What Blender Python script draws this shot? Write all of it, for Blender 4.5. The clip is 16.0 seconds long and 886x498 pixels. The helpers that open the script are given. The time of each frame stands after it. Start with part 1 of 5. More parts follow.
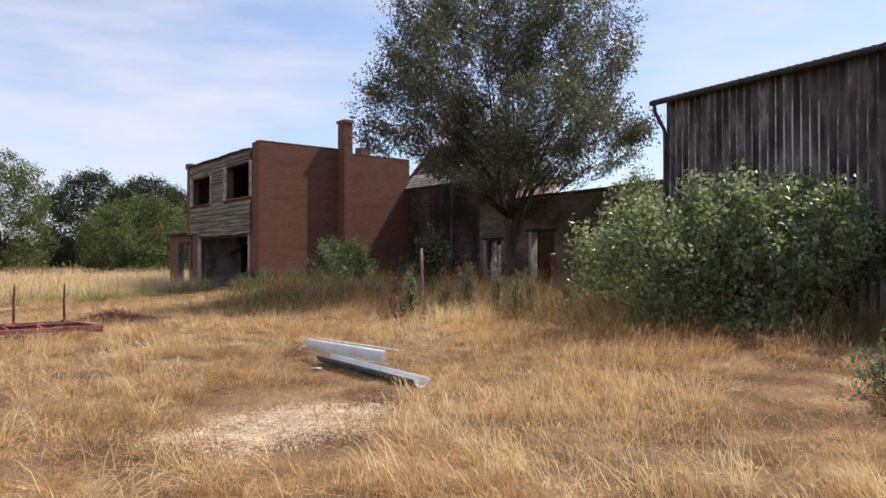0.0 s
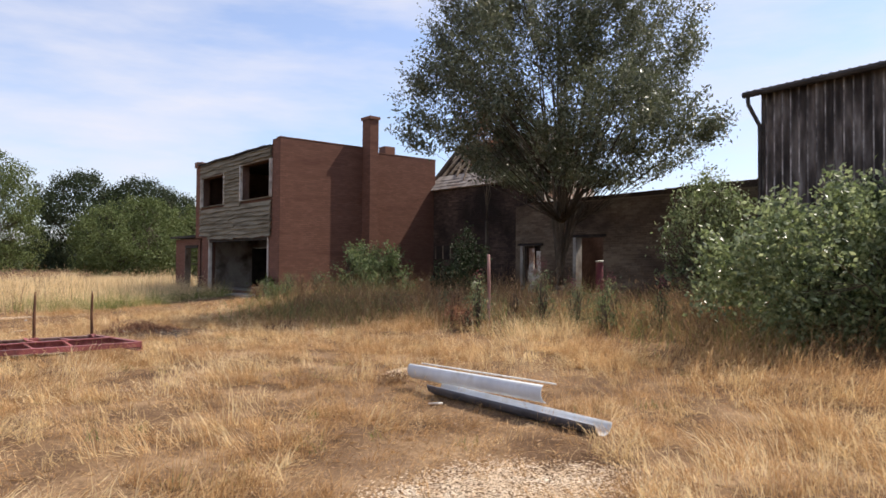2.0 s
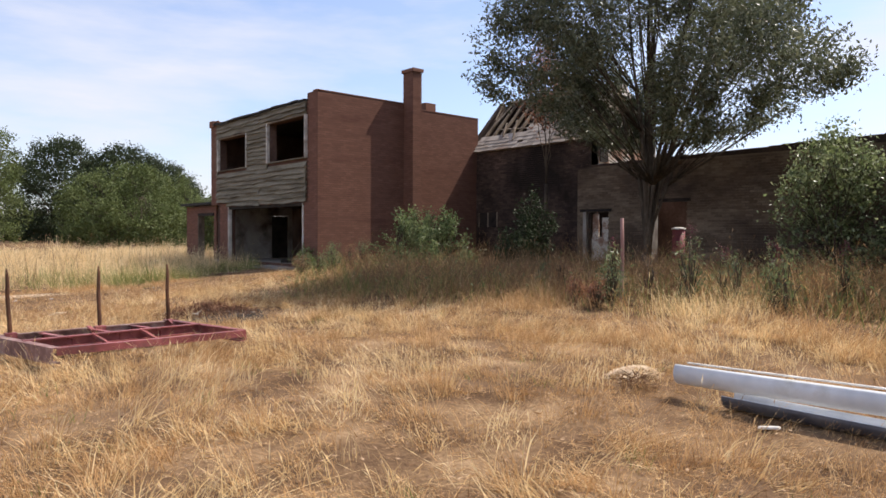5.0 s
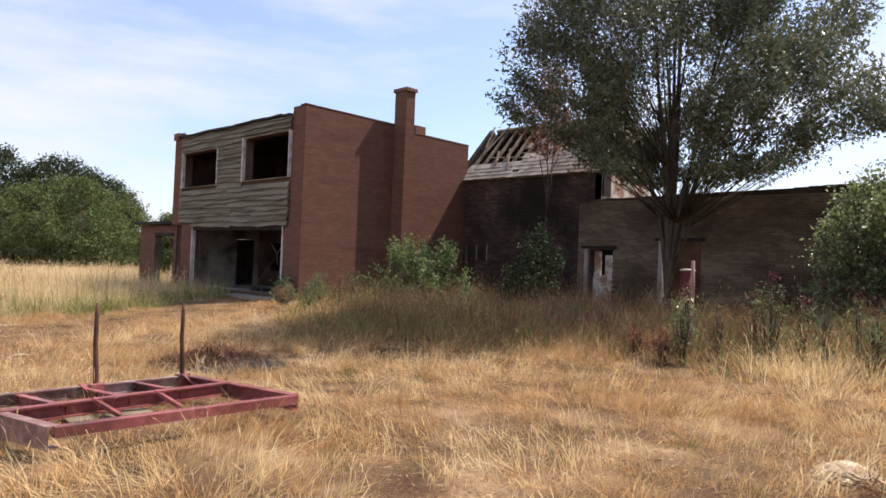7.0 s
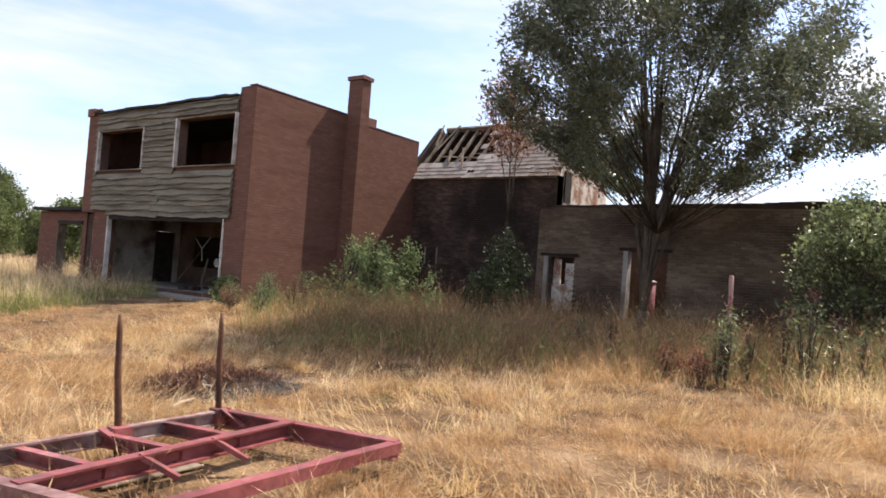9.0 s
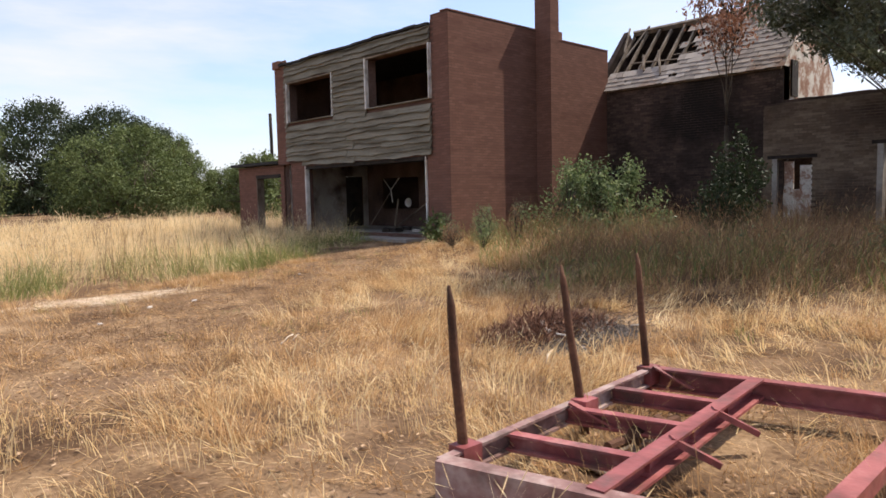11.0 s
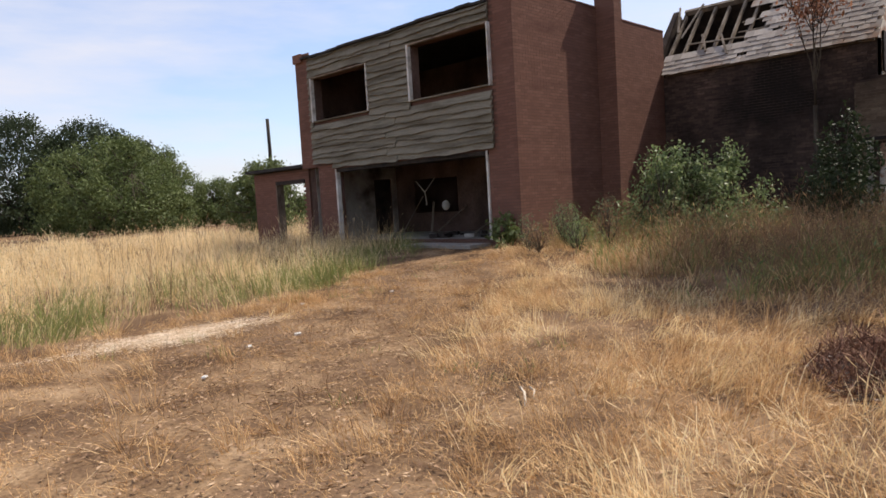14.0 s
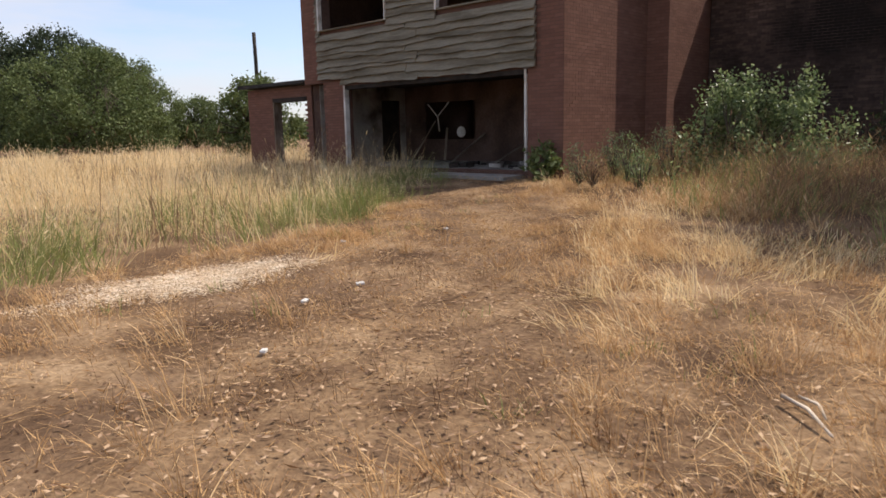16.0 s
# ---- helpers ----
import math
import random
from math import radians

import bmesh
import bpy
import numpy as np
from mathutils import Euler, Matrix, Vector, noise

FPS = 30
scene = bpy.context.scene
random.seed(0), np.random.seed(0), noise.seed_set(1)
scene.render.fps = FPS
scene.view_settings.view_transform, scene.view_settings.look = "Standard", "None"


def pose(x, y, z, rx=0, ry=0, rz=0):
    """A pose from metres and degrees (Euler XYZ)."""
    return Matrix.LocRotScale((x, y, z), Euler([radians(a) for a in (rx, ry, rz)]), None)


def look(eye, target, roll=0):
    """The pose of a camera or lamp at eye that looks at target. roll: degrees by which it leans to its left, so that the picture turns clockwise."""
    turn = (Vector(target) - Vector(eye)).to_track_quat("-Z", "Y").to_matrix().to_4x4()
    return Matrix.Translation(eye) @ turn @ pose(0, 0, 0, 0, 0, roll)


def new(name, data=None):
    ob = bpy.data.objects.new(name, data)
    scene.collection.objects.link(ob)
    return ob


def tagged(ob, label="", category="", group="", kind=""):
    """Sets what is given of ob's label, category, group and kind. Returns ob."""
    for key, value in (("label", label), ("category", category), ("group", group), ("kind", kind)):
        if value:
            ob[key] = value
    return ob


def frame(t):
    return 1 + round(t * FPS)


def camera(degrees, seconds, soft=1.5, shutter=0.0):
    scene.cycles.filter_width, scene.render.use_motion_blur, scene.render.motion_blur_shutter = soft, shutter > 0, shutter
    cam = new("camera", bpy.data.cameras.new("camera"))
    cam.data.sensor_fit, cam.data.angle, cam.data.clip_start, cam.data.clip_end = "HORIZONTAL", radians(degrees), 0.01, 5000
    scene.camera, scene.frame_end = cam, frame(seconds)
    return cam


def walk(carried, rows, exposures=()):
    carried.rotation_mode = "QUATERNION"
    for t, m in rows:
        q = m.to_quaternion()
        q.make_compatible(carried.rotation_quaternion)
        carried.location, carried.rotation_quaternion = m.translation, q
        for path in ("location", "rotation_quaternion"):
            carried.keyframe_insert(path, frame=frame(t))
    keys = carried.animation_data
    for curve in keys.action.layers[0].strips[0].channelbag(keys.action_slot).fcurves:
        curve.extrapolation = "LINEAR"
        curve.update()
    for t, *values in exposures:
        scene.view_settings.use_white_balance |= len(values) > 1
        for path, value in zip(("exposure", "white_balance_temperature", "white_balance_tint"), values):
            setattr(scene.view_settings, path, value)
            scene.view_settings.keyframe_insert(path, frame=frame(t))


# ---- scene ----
cam = camera(65.7, 16.0, soft=1.6, shutter=0.15)
METRES, EYE, TILT, LEAN, TURN = 18.519, 1.5, 0.0, 0.0, -38.4
ROWS = [
    (0.0, 0.0, 0.0, 0.0, 0.0, 0.72, 0.01),
    (0.5, -0.0199, 0.0264, 0.0017, -1.7, 0.64, -1.64),
    (1.0, -0.0426, 0.0491, 0.0014, -1.54, 2.83, -1.31),
    (1.5, -0.0692, 0.0739, -0.0004, -4.9, 1.88, -0.61),
    (2.0, -0.0962, 0.0983, 0.0012, -1.1, 1.19, -0.43),
    (2.5, -0.1197, 0.1195, 0.0, -1.31, -0.9, -0.26),
    (3.0, -0.1437, 0.1459, 0.0003, 3.31, -0.38, -0.87),
    (5.5, -0.2556, 0.26, -0.0048, -6.22, -2.65, 0.1),
    (6.0, -0.2769, 0.2872, -0.0047, -8.83, -5.91, -0.53),
    (6.5, -0.2975, 0.3178, -0.002, -6.43, -2.03, -1.2),
    (7.0, -0.3194, 0.3413, 0.0, -7.84, 1.28, -2.35),
    (7.5, -0.3372, 0.3696, -0.0009, -8.59, 2.54, -2.79),
    (8.0, -0.3572, 0.3897, -0.0036, -14.23, 1.5, -3.25),
    (8.5, -0.3765, 0.4145, -0.0028, -17.25, -0.11, -3.28),
    (9.0, -0.4055, 0.4336, -0.0022, -16.65, 1.9, -4.23),
    (9.5, -0.433, 0.4509, -0.0038, -6.94, 0.37, -3.89),
    (12.0, -0.5413, 0.5475, -0.0047, -6.2, -5.86, 2.93),
    (12.5, -0.5595, 0.5677, -0.0044, -5.48, -4.65, 3.61),
    (13.0, -0.5751, 0.5889, -0.0064, -7.47, -4.73, 3.95),
    (13.5, -0.5908, 0.6168, -0.0065, -3.33, -4.42, 2.84),
    (14.0, -0.6056, 0.636, -0.0072, -7.27, -4.13, 3.42),
    (14.5, -0.6204, 0.665, -0.0089, -4.66, -3.58, 0.29),
    (15.0, -0.6354, 0.6863, -0.0119, -4.95, -6.65, 3.36),
    (15.5, -0.6443, 0.7099, -0.0147, -8.79, -9.39, 2.65),
    (16.0, -0.6534, 0.7379, -0.0131, -9.04, -9.89, 1.28),
]
walk(cam, [(t, pose(0, 0, EYE, TILT, LEAN, TURN) @ pose(METRES * x, METRES * y, METRES * z, 90 + pitch, roll, yaw)) for t, x, y, z, yaw, pitch, roll in ROWS],
     exposures=[(t, e + 0.04, 6720, 11.5) for t, e in ((0.0, 0.07), (3.0, 0.15), (6.5, 0.22), (8.0, 0.4), (9.0, 0.5), (9.6, 0.45), (11.8, 0.20), (13.5, 0.10), (16.0, 0.04))])

# ---------------------------------------------------------------- light
SUN = Vector((0.985, -0.36, 1.458)).normalized()
world = bpy.data.worlds.new("summer_sky")
scene.world = world
world.use_nodes = True
wn, wl = world.node_tree.nodes, world.node_tree.links
wn.clear()
w_out, w_bg = wn.new("ShaderNodeOutputWorld"), wn.new("ShaderNodeBackground")
sky = wn.new("ShaderNodeTexSky")
sky.sky_type, sky.sun_disc = 'NISHITA', False
sky.sun_elevation = math.asin(SUN.z)
sky.sun_rotation = math.atan2(SUN.x, SUN.y)
sky.dust_density, sky.air_density, sky.ozone_density = 0.9, 1.0, 2.0
w_co, w_map, w_no, w_ra = wn.new("ShaderNodeTexCoord"), wn.new("ShaderNodeMapping"), wn.new("ShaderNodeTexNoise"), wn.new("ShaderNodeValToRGB")
w_map.inputs["Scale"].default_value = (1.0, 1.0, 4.5)
w_no.inputs["Scale"].default_value, w_no.inputs["Detail"].default_value, w_no.inputs["Roughness"].default_value = 2.2, 7, 0.55
w_ra.color_ramp.elements[0].position, w_ra.color_ramp.elements[1].position = 0.40, 0.70
w_ra.color_ramp.elements[0].color = (0.16, 0.16, 0.16, 1)
w_mix = wn.new("ShaderNodeMixRGB")
w_mix.inputs[2].default_value = (4.2, 4.3, 4.85, 1)
wl.new(w_co.outputs["Generated"], w_map.inputs["Vector"])
wl.new(w_map.outputs[0], w_no.inputs["Vector"])
wl.new(w_no.outputs["Fac"], w_ra.inputs[0])
wl.new(w_ra.outputs[0], w_mix.inputs[0])
w_tone = wn.new("ShaderNodeMixRGB")
w_tone.blend_type = 'MULTIPLY'
w_tone.inputs[0].default_value, w_tone.inputs[2].default_value = 1.0, (0.90, 0.92, 1.03, 1)
wl.new(sky.outputs[0], w_tone.inputs[1])
wl.new(w_tone.outputs[0], w_mix.inputs[1])
wl.new(w_mix.outputs[0], w_bg.inputs[0])
w_bg.inputs[1].default_value = 0.185
wl.new(w_bg.outputs[0], w_out.inputs[0])
sun = new("sun", bpy.data.lights.new("sun", 'SUN'))
sun.data.energy, sun.data.angle, sun.data.color = 5.3, radians(0.55), (1.0, 0.93, 0.83)
sun.matrix_world = look(SUN * 50, (0, 0, 0))

# ---------------------------------------------------------------- materials


def material(name, stops, scale=3.0, fine=40.0, rough=0.9, bump=0.3, source="noise", stretch=(1, 1, 1), metal=0.0,
             translucent=0.0, stain=None, stain_scale=0.7, stain_at=(0.45, 0.65), spread=0.0, spec=0.3):
    """A ramp of colours over noise at two scales, or over a random value for each piece; a second noise lays stains over it."""
    m = bpy.data.materials.new(name)
    m.use_nodes = True
    n, l = m.node_tree.nodes, m.node_tree.links
    b = n["Principled BSDF"]
    b.inputs["Roughness"].default_value, b.inputs["Metallic"].default_value = rough, metal
    b.inputs["Specular IOR Level"].default_value = spec
    co, mp = n.new("ShaderNodeTexCoord"), n.new("ShaderNodeMapping")
    geo = n.new("ShaderNodeNewGeometry")
    l.new(geo.outputs["Position"], mp.inputs[0])
    mp.inputs["Scale"].default_value = stretch
    big, small = n.new("ShaderNodeTexNoise"), n.new("ShaderNodeTexNoise")
    big.inputs["Scale"].default_value, big.inputs["Detail"].default_value = scale, 4
    small.inputs["Scale"].default_value, small.inputs["Detail"].default_value = fine, 3
    l.new(mp.outputs[0], big.inputs["Vector"])
    l.new(mp.outputs[0], small.inputs["Vector"])
    ramp = n.new("ShaderNodeValToRGB")
    while len(ramp.color_ramp.elements) < len(stops):
        ramp.color_ramp.elements.new(0.5)
    for e, (p, c) in zip(ramp.color_ramp.elements, stops):
        e.position, e.color = p, (*c, 1)
    add = n.new("ShaderNodeMath")
    add.operation = 'MULTIPLY_ADD'
    l.new(small.outputs["Fac"], add.inputs[0])
    add.inputs[1].default_value = 0.5
    if source == "noise":
        half = n.new("ShaderNodeMath")
        half.operation = 'MULTIPLY_ADD'
        l.new(big.outputs["Fac"], half.inputs[0])
        half.inputs[1].default_value, half.inputs[2].default_value = 1.3, -0.4
        l.new(half.outputs[0], add.inputs[2])
    else:
        if source == "island":
            rnd = geo.outputs["Random Per Island"]
        else:
            rnd = n.new("ShaderNodeObjectInfo").outputs["Random"]
        mixer = n.new("ShaderNodeMath")
        mixer.operation = 'MULTIPLY_ADD'
        l.new(big.outputs["Fac"], mixer.inputs[0])
        mixer.inputs[1].default_value = spread
        sc = n.new("ShaderNodeMath")
        sc.operation = 'MULTIPLY_ADD'
        l.new(rnd, sc.inputs[0])
        sc.inputs[1].default_value, sc.inputs[2].default_value = 1.0 - spread * 0.5, -0.25 - spread * 0.25
        l.new(sc.outputs[0], mixer.inputs[2])
        l.new(mixer.outputs[0], add.inputs[2])
    l.new(add.outputs[0], ramp.inputs[0])
    col = ramp.outputs[0]
    if stain:
        sn, sr, sm = n.new("ShaderNodeTexNoise"), n.new("ShaderNodeValToRGB"), n.new("ShaderNodeMixRGB")
        sn.inputs["Scale"].default_value, sn.inputs["Detail"].default_value, sn.inputs["Roughness"].default_value = stain_scale, 5, 0.6
        sr.color_ramp.elements[0].position, sr.color_ramp.elements[1].position = stain_at
        l.new(mp.outputs[0], sn.inputs["Vector"])
        l.new(sn.outputs["Fac"], sr.inputs[0])
        l.new(sr.outputs[0], sm.inputs[0])
        l.new(col, sm.inputs[1])
        sm.inputs[2].default_value = (*stain, 1)
        col = sm.outputs[0]
    l.new(col, b.inputs["Base Color"])
    if bump:
        bp = n.new("ShaderNodeBump")
        bp.inputs["Strength"].default_value, bp.inputs["Distance"].default_value = bump, 0.02
        l.new(small.outputs["Fac"], bp.inputs["Height"])
        l.new(bp.outputs[0], b.inputs["Normal"])
    if translucent:
        tr, mx = n.new("ShaderNodeBsdfTranslucent"), n.new("ShaderNodeMixShader")
        l.new(col, tr.inputs["Color"])
        mx.inputs[0].default_value = translucent
        l.new(b.outputs[0], mx.inputs[1])
        l.new(tr.outputs[0], mx.inputs[2])
        l.new(mx.outputs[0], n["Material Output"].inputs["Surface"])
    return m


M_GROUND = material("dry_ground", [(0.2, (0.065, 0.038, 0.023)), (0.45, (0.135, 0.083, 0.048)), (0.6, (0.215, 0.138, 0.078)), (0.8, (0.34, 0.235, 0.14))], 1.1, 26, 1.0, 0.8,
                    stain=(0.17, 0.11, 0.07), stain_scale=0.5, stain_at=(0.52, 0.72), spec=0.05)
M_STRAW = material("straw_blades", [(0.05, (0.13, 0.066, 0.032)), (0.3, (0.38, 0.22, 0.10)), (0.6, (0.63, 0.40, 0.19)), (0.95, (0.9, 0.69, 0.41))], 3.2, 5, 0.7, 0, "island", translucent=0.38, spread=1.0,
                   spec=0.15)
M_PALE = material("pale_seed_grass", [(0.05, (0.46, 0.30, 0.13)), (0.35, (0.78, 0.575, 0.295)), (0.9, (0.95, 0.81, 0.53))], 1.1, 3, 0.7, 0, "island", translucent=0.5, spread=1.3, spec=0.15)
M_GREENGRASS = material("green_grass", [(0.0, (0.10, 0.13, 0.035)), (0.5, (0.21, 0.235, 0.075)), (1.0, (0.46, 0.42, 0.18))], 1.3, 4, 0.7, 0, "island", translucent=0.35, spread=1.1, spec=0.15)
M_RUSTWEED = material("rusty_dry_weed", [(0.0, (0.11, 0.062, 0.038)), (0.5, (0.25, 0.15, 0.085)), (1.0, (0.44, 0.29, 0.165))], 1.7, 6, 0.8, 0, "island", translucent=0.2, spread=1.3, spec=0.1)
M_LITTER = material("leaf_litter", [(0.05, (0.075, 0.042, 0.026)), (0.45, (0.27, 0.165, 0.10)), (0.9, (0.5, 0.35, 0.22))], 0.6, 6, 0.9, 0, "island", spread=0.5, spec=0.1)
M_SAWDUST = material("pale_sawdust", [(0.2, (0.56, 0.41, 0.27)), (0.5, (0.74, 0.58, 0.41)), (0.8, (0.86, 0.74, 0.58))], 5, 60, 1.0, 0.8, spec=0.05)
BRICKS = [(0.0, (0.138, 0.070, 0.052)), (0.45, (0.168, 0.086, 0.063)), (0.75, (0.186, 0.097, 0.071)), (1.0, (0.215, 0.118, 0.088))]
M_BRICK = material("red_brick", BRICKS, 1.2, 30, 0.92, 0.12, "island", spread=0.9, stretch=(1, 1, 5), stain=(0.10, 0.045, 0.035), stain_scale=0.6, stain_at=(0.55, 0.8), spec=0.1)
M_BRICK_ONE = material("red_brick_single", BRICKS, 1.2, 30, 0.92, 0.12, "object", spread=0.9, stretch=(1, 1, 5), stain=(0.10, 0.045, 0.035), stain_scale=0.6, stain_at=(0.55, 0.8), spec=0.1)
M_MORTAR = material("mortar", [(0.2, (0.10, 0.056, 0.043)), (0.8, (0.15, 0.086, 0.066))], 2, 60, 1.0, 0.15, spec=0.05)
M_SOOT = material("soot_stained_brickwork", [(0.1, (0.022, 0.018, 0.016)), (0.5, (0.058, 0.043, 0.036)), (0.9, (0.13, 0.09, 0.07))], 1.1, 14, 0.95, 0.8, spec=0.05)
M_SOOT_BRICK = material("sooty_brick", [(0.0, (0.04, 0.03, 0.026)), (0.5, (0.085, 0.06, 0.05)), (1.0, (0.17, 0.115, 0.09))], 0.9, 14, 0.95, 0.5, "island", spread=1.0, stain=(0.026, 0.021, 0.019),
                        stain_scale=0.5, stain_at=(0.42, 0.62), spec=0.05)
M_WORN_BRICK = material("brown_worn_brick", [(0.0, (0.095, 0.068, 0.048)), (0.5, (0.17, 0.126, 0.09)), (1.0, (0.28, 0.215, 0.155))], 0.9, 18, 0.95, 0.5, "island", spread=1.1, stain=(0.07, 0.05, 0.04),
                        stain_scale=0.5, stain_at=(0.46, 0.64), stretch=(1, 0.7, 1.6), spec=0.05)
M_RENDER = material("old_render", [(0.1, (0.10, 0.076, 0.055)), (0.5, (0.18, 0.138, 0.098)), (0.9, (0.27, 0.215, 0.155))], 0.9, 18, 0.95, 0.7, stain=(0.07, 0.05, 0.04), stain_scale=0.55,
                    stain_at=(0.47, 0.62), stretch=(1, 0.7, 1.6), spec=0.05)
M_LIMEWASH = material("flaking_limewash", [(0.2, (0.25, 0.13, 0.09)), (0.45, (0.40, 0.26, 0.19)), (0.55, (0.62, 0.56, 0.48)), (0.8, (0.75, 0.71, 0.63))], 2.2, 16, 0.95, 0.6, spec=0.05)
M_PLASTER = material("grey_plaster", [(0.1, (0.20, 0.18, 0.16)), (0.5, (0.36, 0.33, 0.29)), (0.9, (0.48, 0.45, 0.40))], 1.3, 14, 0.95, 0.4, stain=(0.10, 0.07, 0.055), stain_scale=0.9,
                     stain_at=(0.5, 0.7), spec=0.05)
# dark red-brown of the inner walls and window linings
M_INNER = material("dark_inner_wall", [(0.1, (0.05, 0.032, 0.026)), (0.5, (0.11, 0.07, 0.055)), (0.9, (0.18, 0.12, 0.10))], 1.2, 14, 0.95, 0.4, spec=0.05)
M_BOARD = material("weathered_board", [(0.15, (0.07, 0.058, 0.04)), (0.45, (0.17, 0.148, 0.108)), (0.6, (0.235, 0.208, 0.158)), (0.9, (0.33, 0.30, 0.24))], 0.9, 14, 0.9, 0.6,
                   stretch=(1, 0.6, 6), stain=(0.07, 0.065, 0.035), stain_scale=0.9, stain_at=(0.56, 0.75), spec=0.1)
M_FRAME = material("flaked_white_paint", [(0.2, (0.28, 0.25, 0.21)), (0.5, (0.55, 0.52, 0.47)), (0.9, (0.70, 0.68, 0.63))], 3, 30, 0.8, 0.4)
M_FELT = material("black_roof_felt", [(0.2, (0.018, 0.017, 0.016)), (0.8, (0.055, 0.05, 0.045))], 3, 40, 0.9, 0.4)
M_SLATE_ONE = material("old_roof_slate_single", [(0.0, (0.19, 0.16, 0.138)), (0.5, (0.29, 0.25, 0.215)), (1.0, (0.42, 0.37, 0.32))], 1.3, 20, 0.85, 0.4, "object", spread=0.5,
                       stain=(0.20, 0.10, 0.05), stain_scale=0.8, stain_at=(0.56, 0.75))
M_TIMBER = material("grey_timber", [(0.2, (0.09, 0.065, 0.045)), (0.8, (0.30, 0.24, 0.18))], 3, 20, 0.9, 0.5, stretch=(1, 1, 0.3))
# near-black for charred wood, and for shade in openings and under the roof
M_CHAR_SHADE = material("charred_timber_and_shade", [(0.2, (0.012, 0.010, 0.009)), (0.8, (0.05, 0.038, 0.03))], 4, 30, 0.9, 0.5)
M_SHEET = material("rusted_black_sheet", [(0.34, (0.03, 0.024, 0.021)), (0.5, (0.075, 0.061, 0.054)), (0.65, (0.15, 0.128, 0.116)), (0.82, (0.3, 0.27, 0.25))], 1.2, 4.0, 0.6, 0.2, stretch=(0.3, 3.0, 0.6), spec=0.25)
# patchy pale grey: sky light caught by the ridges, put into the colour
M_SHEET_RIDGE = material("sky_lit_sheet_ridge", [(0.40, (0.05, 0.04, 0.036)), (0.52, (0.19, 0.168, 0.155)), (0.66, (0.5, 0.47, 0.45))], 0.55, 5.0, 0.5, 0.2, stretch=(1, 1, 0.9), spec=0.4)
M_SHEETROOF = material("lichened_roof_sheet", [(0.2, (0.07, 0.06, 0.05)), (0.8, (0.2, 0.18, 0.15))], 1.5, 20, 0.9, 0.4)
M_CASTIRON = material("dark_gutter_metal", [(0.2, (0.025, 0.022, 0.02)), (0.8, (0.07, 0.06, 0.055))], 3, 30, 0.6, 0.2, metal=0.3)
M_RED = material("faded_red_paint", [(0.15, (0.07, 0.024, 0.02)), (0.4, (0.19, 0.046, 0.044)), (0.65, (0.31, 0.085, 0.082)), (0.95, (0.52, 0.27, 0.24))], 2.5, 14, 0.5, 0.3, spec=0.5, stain=(0.085, 0.05, 0.042),
                 stain_scale=3.0, stain_at=(0.5, 0.7))
M_RED_WORN = material("bleached_red_paint", [(0.15, (0.10, 0.045, 0.04)), (0.45, (0.25, 0.14, 0.125)), (0.8, (0.45, 0.36, 0.32))], 3.5, 18, 0.6, 0.3, stain=(0.09, 0.055, 0.045),
                      stain_scale=2.5, stain_at=(0.5, 0.68))
M_RUST = material("brown_rust", [(0.2, (0.045, 0.022, 0.014)), (0.6, (0.11, 0.05, 0.028)), (0.9, (0.18, 0.09, 0.05))], 5, 50, 0.85, 0.4, metal=0.2)
M_PVC = material("grey_white_metal_trough", [(0.2, (0.50, 0.52, 0.54)), (0.6, (0.62, 0.64, 0.66)), (0.9, (0.72, 0.74, 0.75))], 2, 12, 0.5, 0.1, stain=(0.36, 0.33, 0.27), stain_scale=2.0, stain_at=(0.58, 0.8))
M_TROUGH_DARK = material("dull_dark_metal", [(0.2, (0.07, 0.065, 0.07)), (0.8, (0.16, 0.15, 0.155))], 3, 20, 0.6, 0.2, metal=0.3)
M_BARK = material("grey_bark", [(0.2, (0.04, 0.031, 0.024)), (0.6, (0.10, 0.08, 0.06)), (0.9, (0.19, 0.16, 0.125))], 4, 30, 0.95, 0.8, stretch=(1, 1, 0.3), spec=0.05)
M_LEAF_WILLOW = material("grey_green_leaf", [(0.0, (0.055, 0.066, 0.034)), (0.5, (0.115, 0.13, 0.07)), (1.0, (0.25, 0.265, 0.165))], 0.8, 4, 0.36, 0, "island", translucent=0.32, spread=0.5, spec=0.5)
M_LEAF_BUSH = material("glossy_green_leaf", [(0.0, (0.06, 0.095, 0.032)), (0.5, (0.155, 0.205, 0.082)), (1.0, (0.36, 0.41, 0.2))], 0.9, 4, 0.42, 0, "island", translucent=0.48, spread=0.5, spec=0.4)
M_LEAF_HAZEL = material("shiny_light_green_leaf", [(0.0, (0.06, 0.086, 0.033)), (0.5, (0.21, 0.26, 0.11)), (1.0, (0.52, 0.57, 0.32))], 1.6, 4, 0.34, 0, "island", translucent=0.5, spread=0.6, spec=0.9)
M_LEAF_RED = material("dying_red_leaf", [(0.0, (0.15, 0.06, 0.035)), (0.5, (0.34, 0.15, 0.085)), (1.0, (0.5, 0.29, 0.18))], 0.9, 4, 0.6, 0, "island", translucent=0.3, spread=0.4)
M_LEAF_OAK = material("dark_oak_leaf", [(0.0, (0.016, 0.026, 0.010)), (0.5, (0.032, 0.048, 0.018)), (1.0, (0.06, 0.08, 0.033))], 0.3, 2, 0.6, 0, "island", translucent=0.2, spread=0.5)
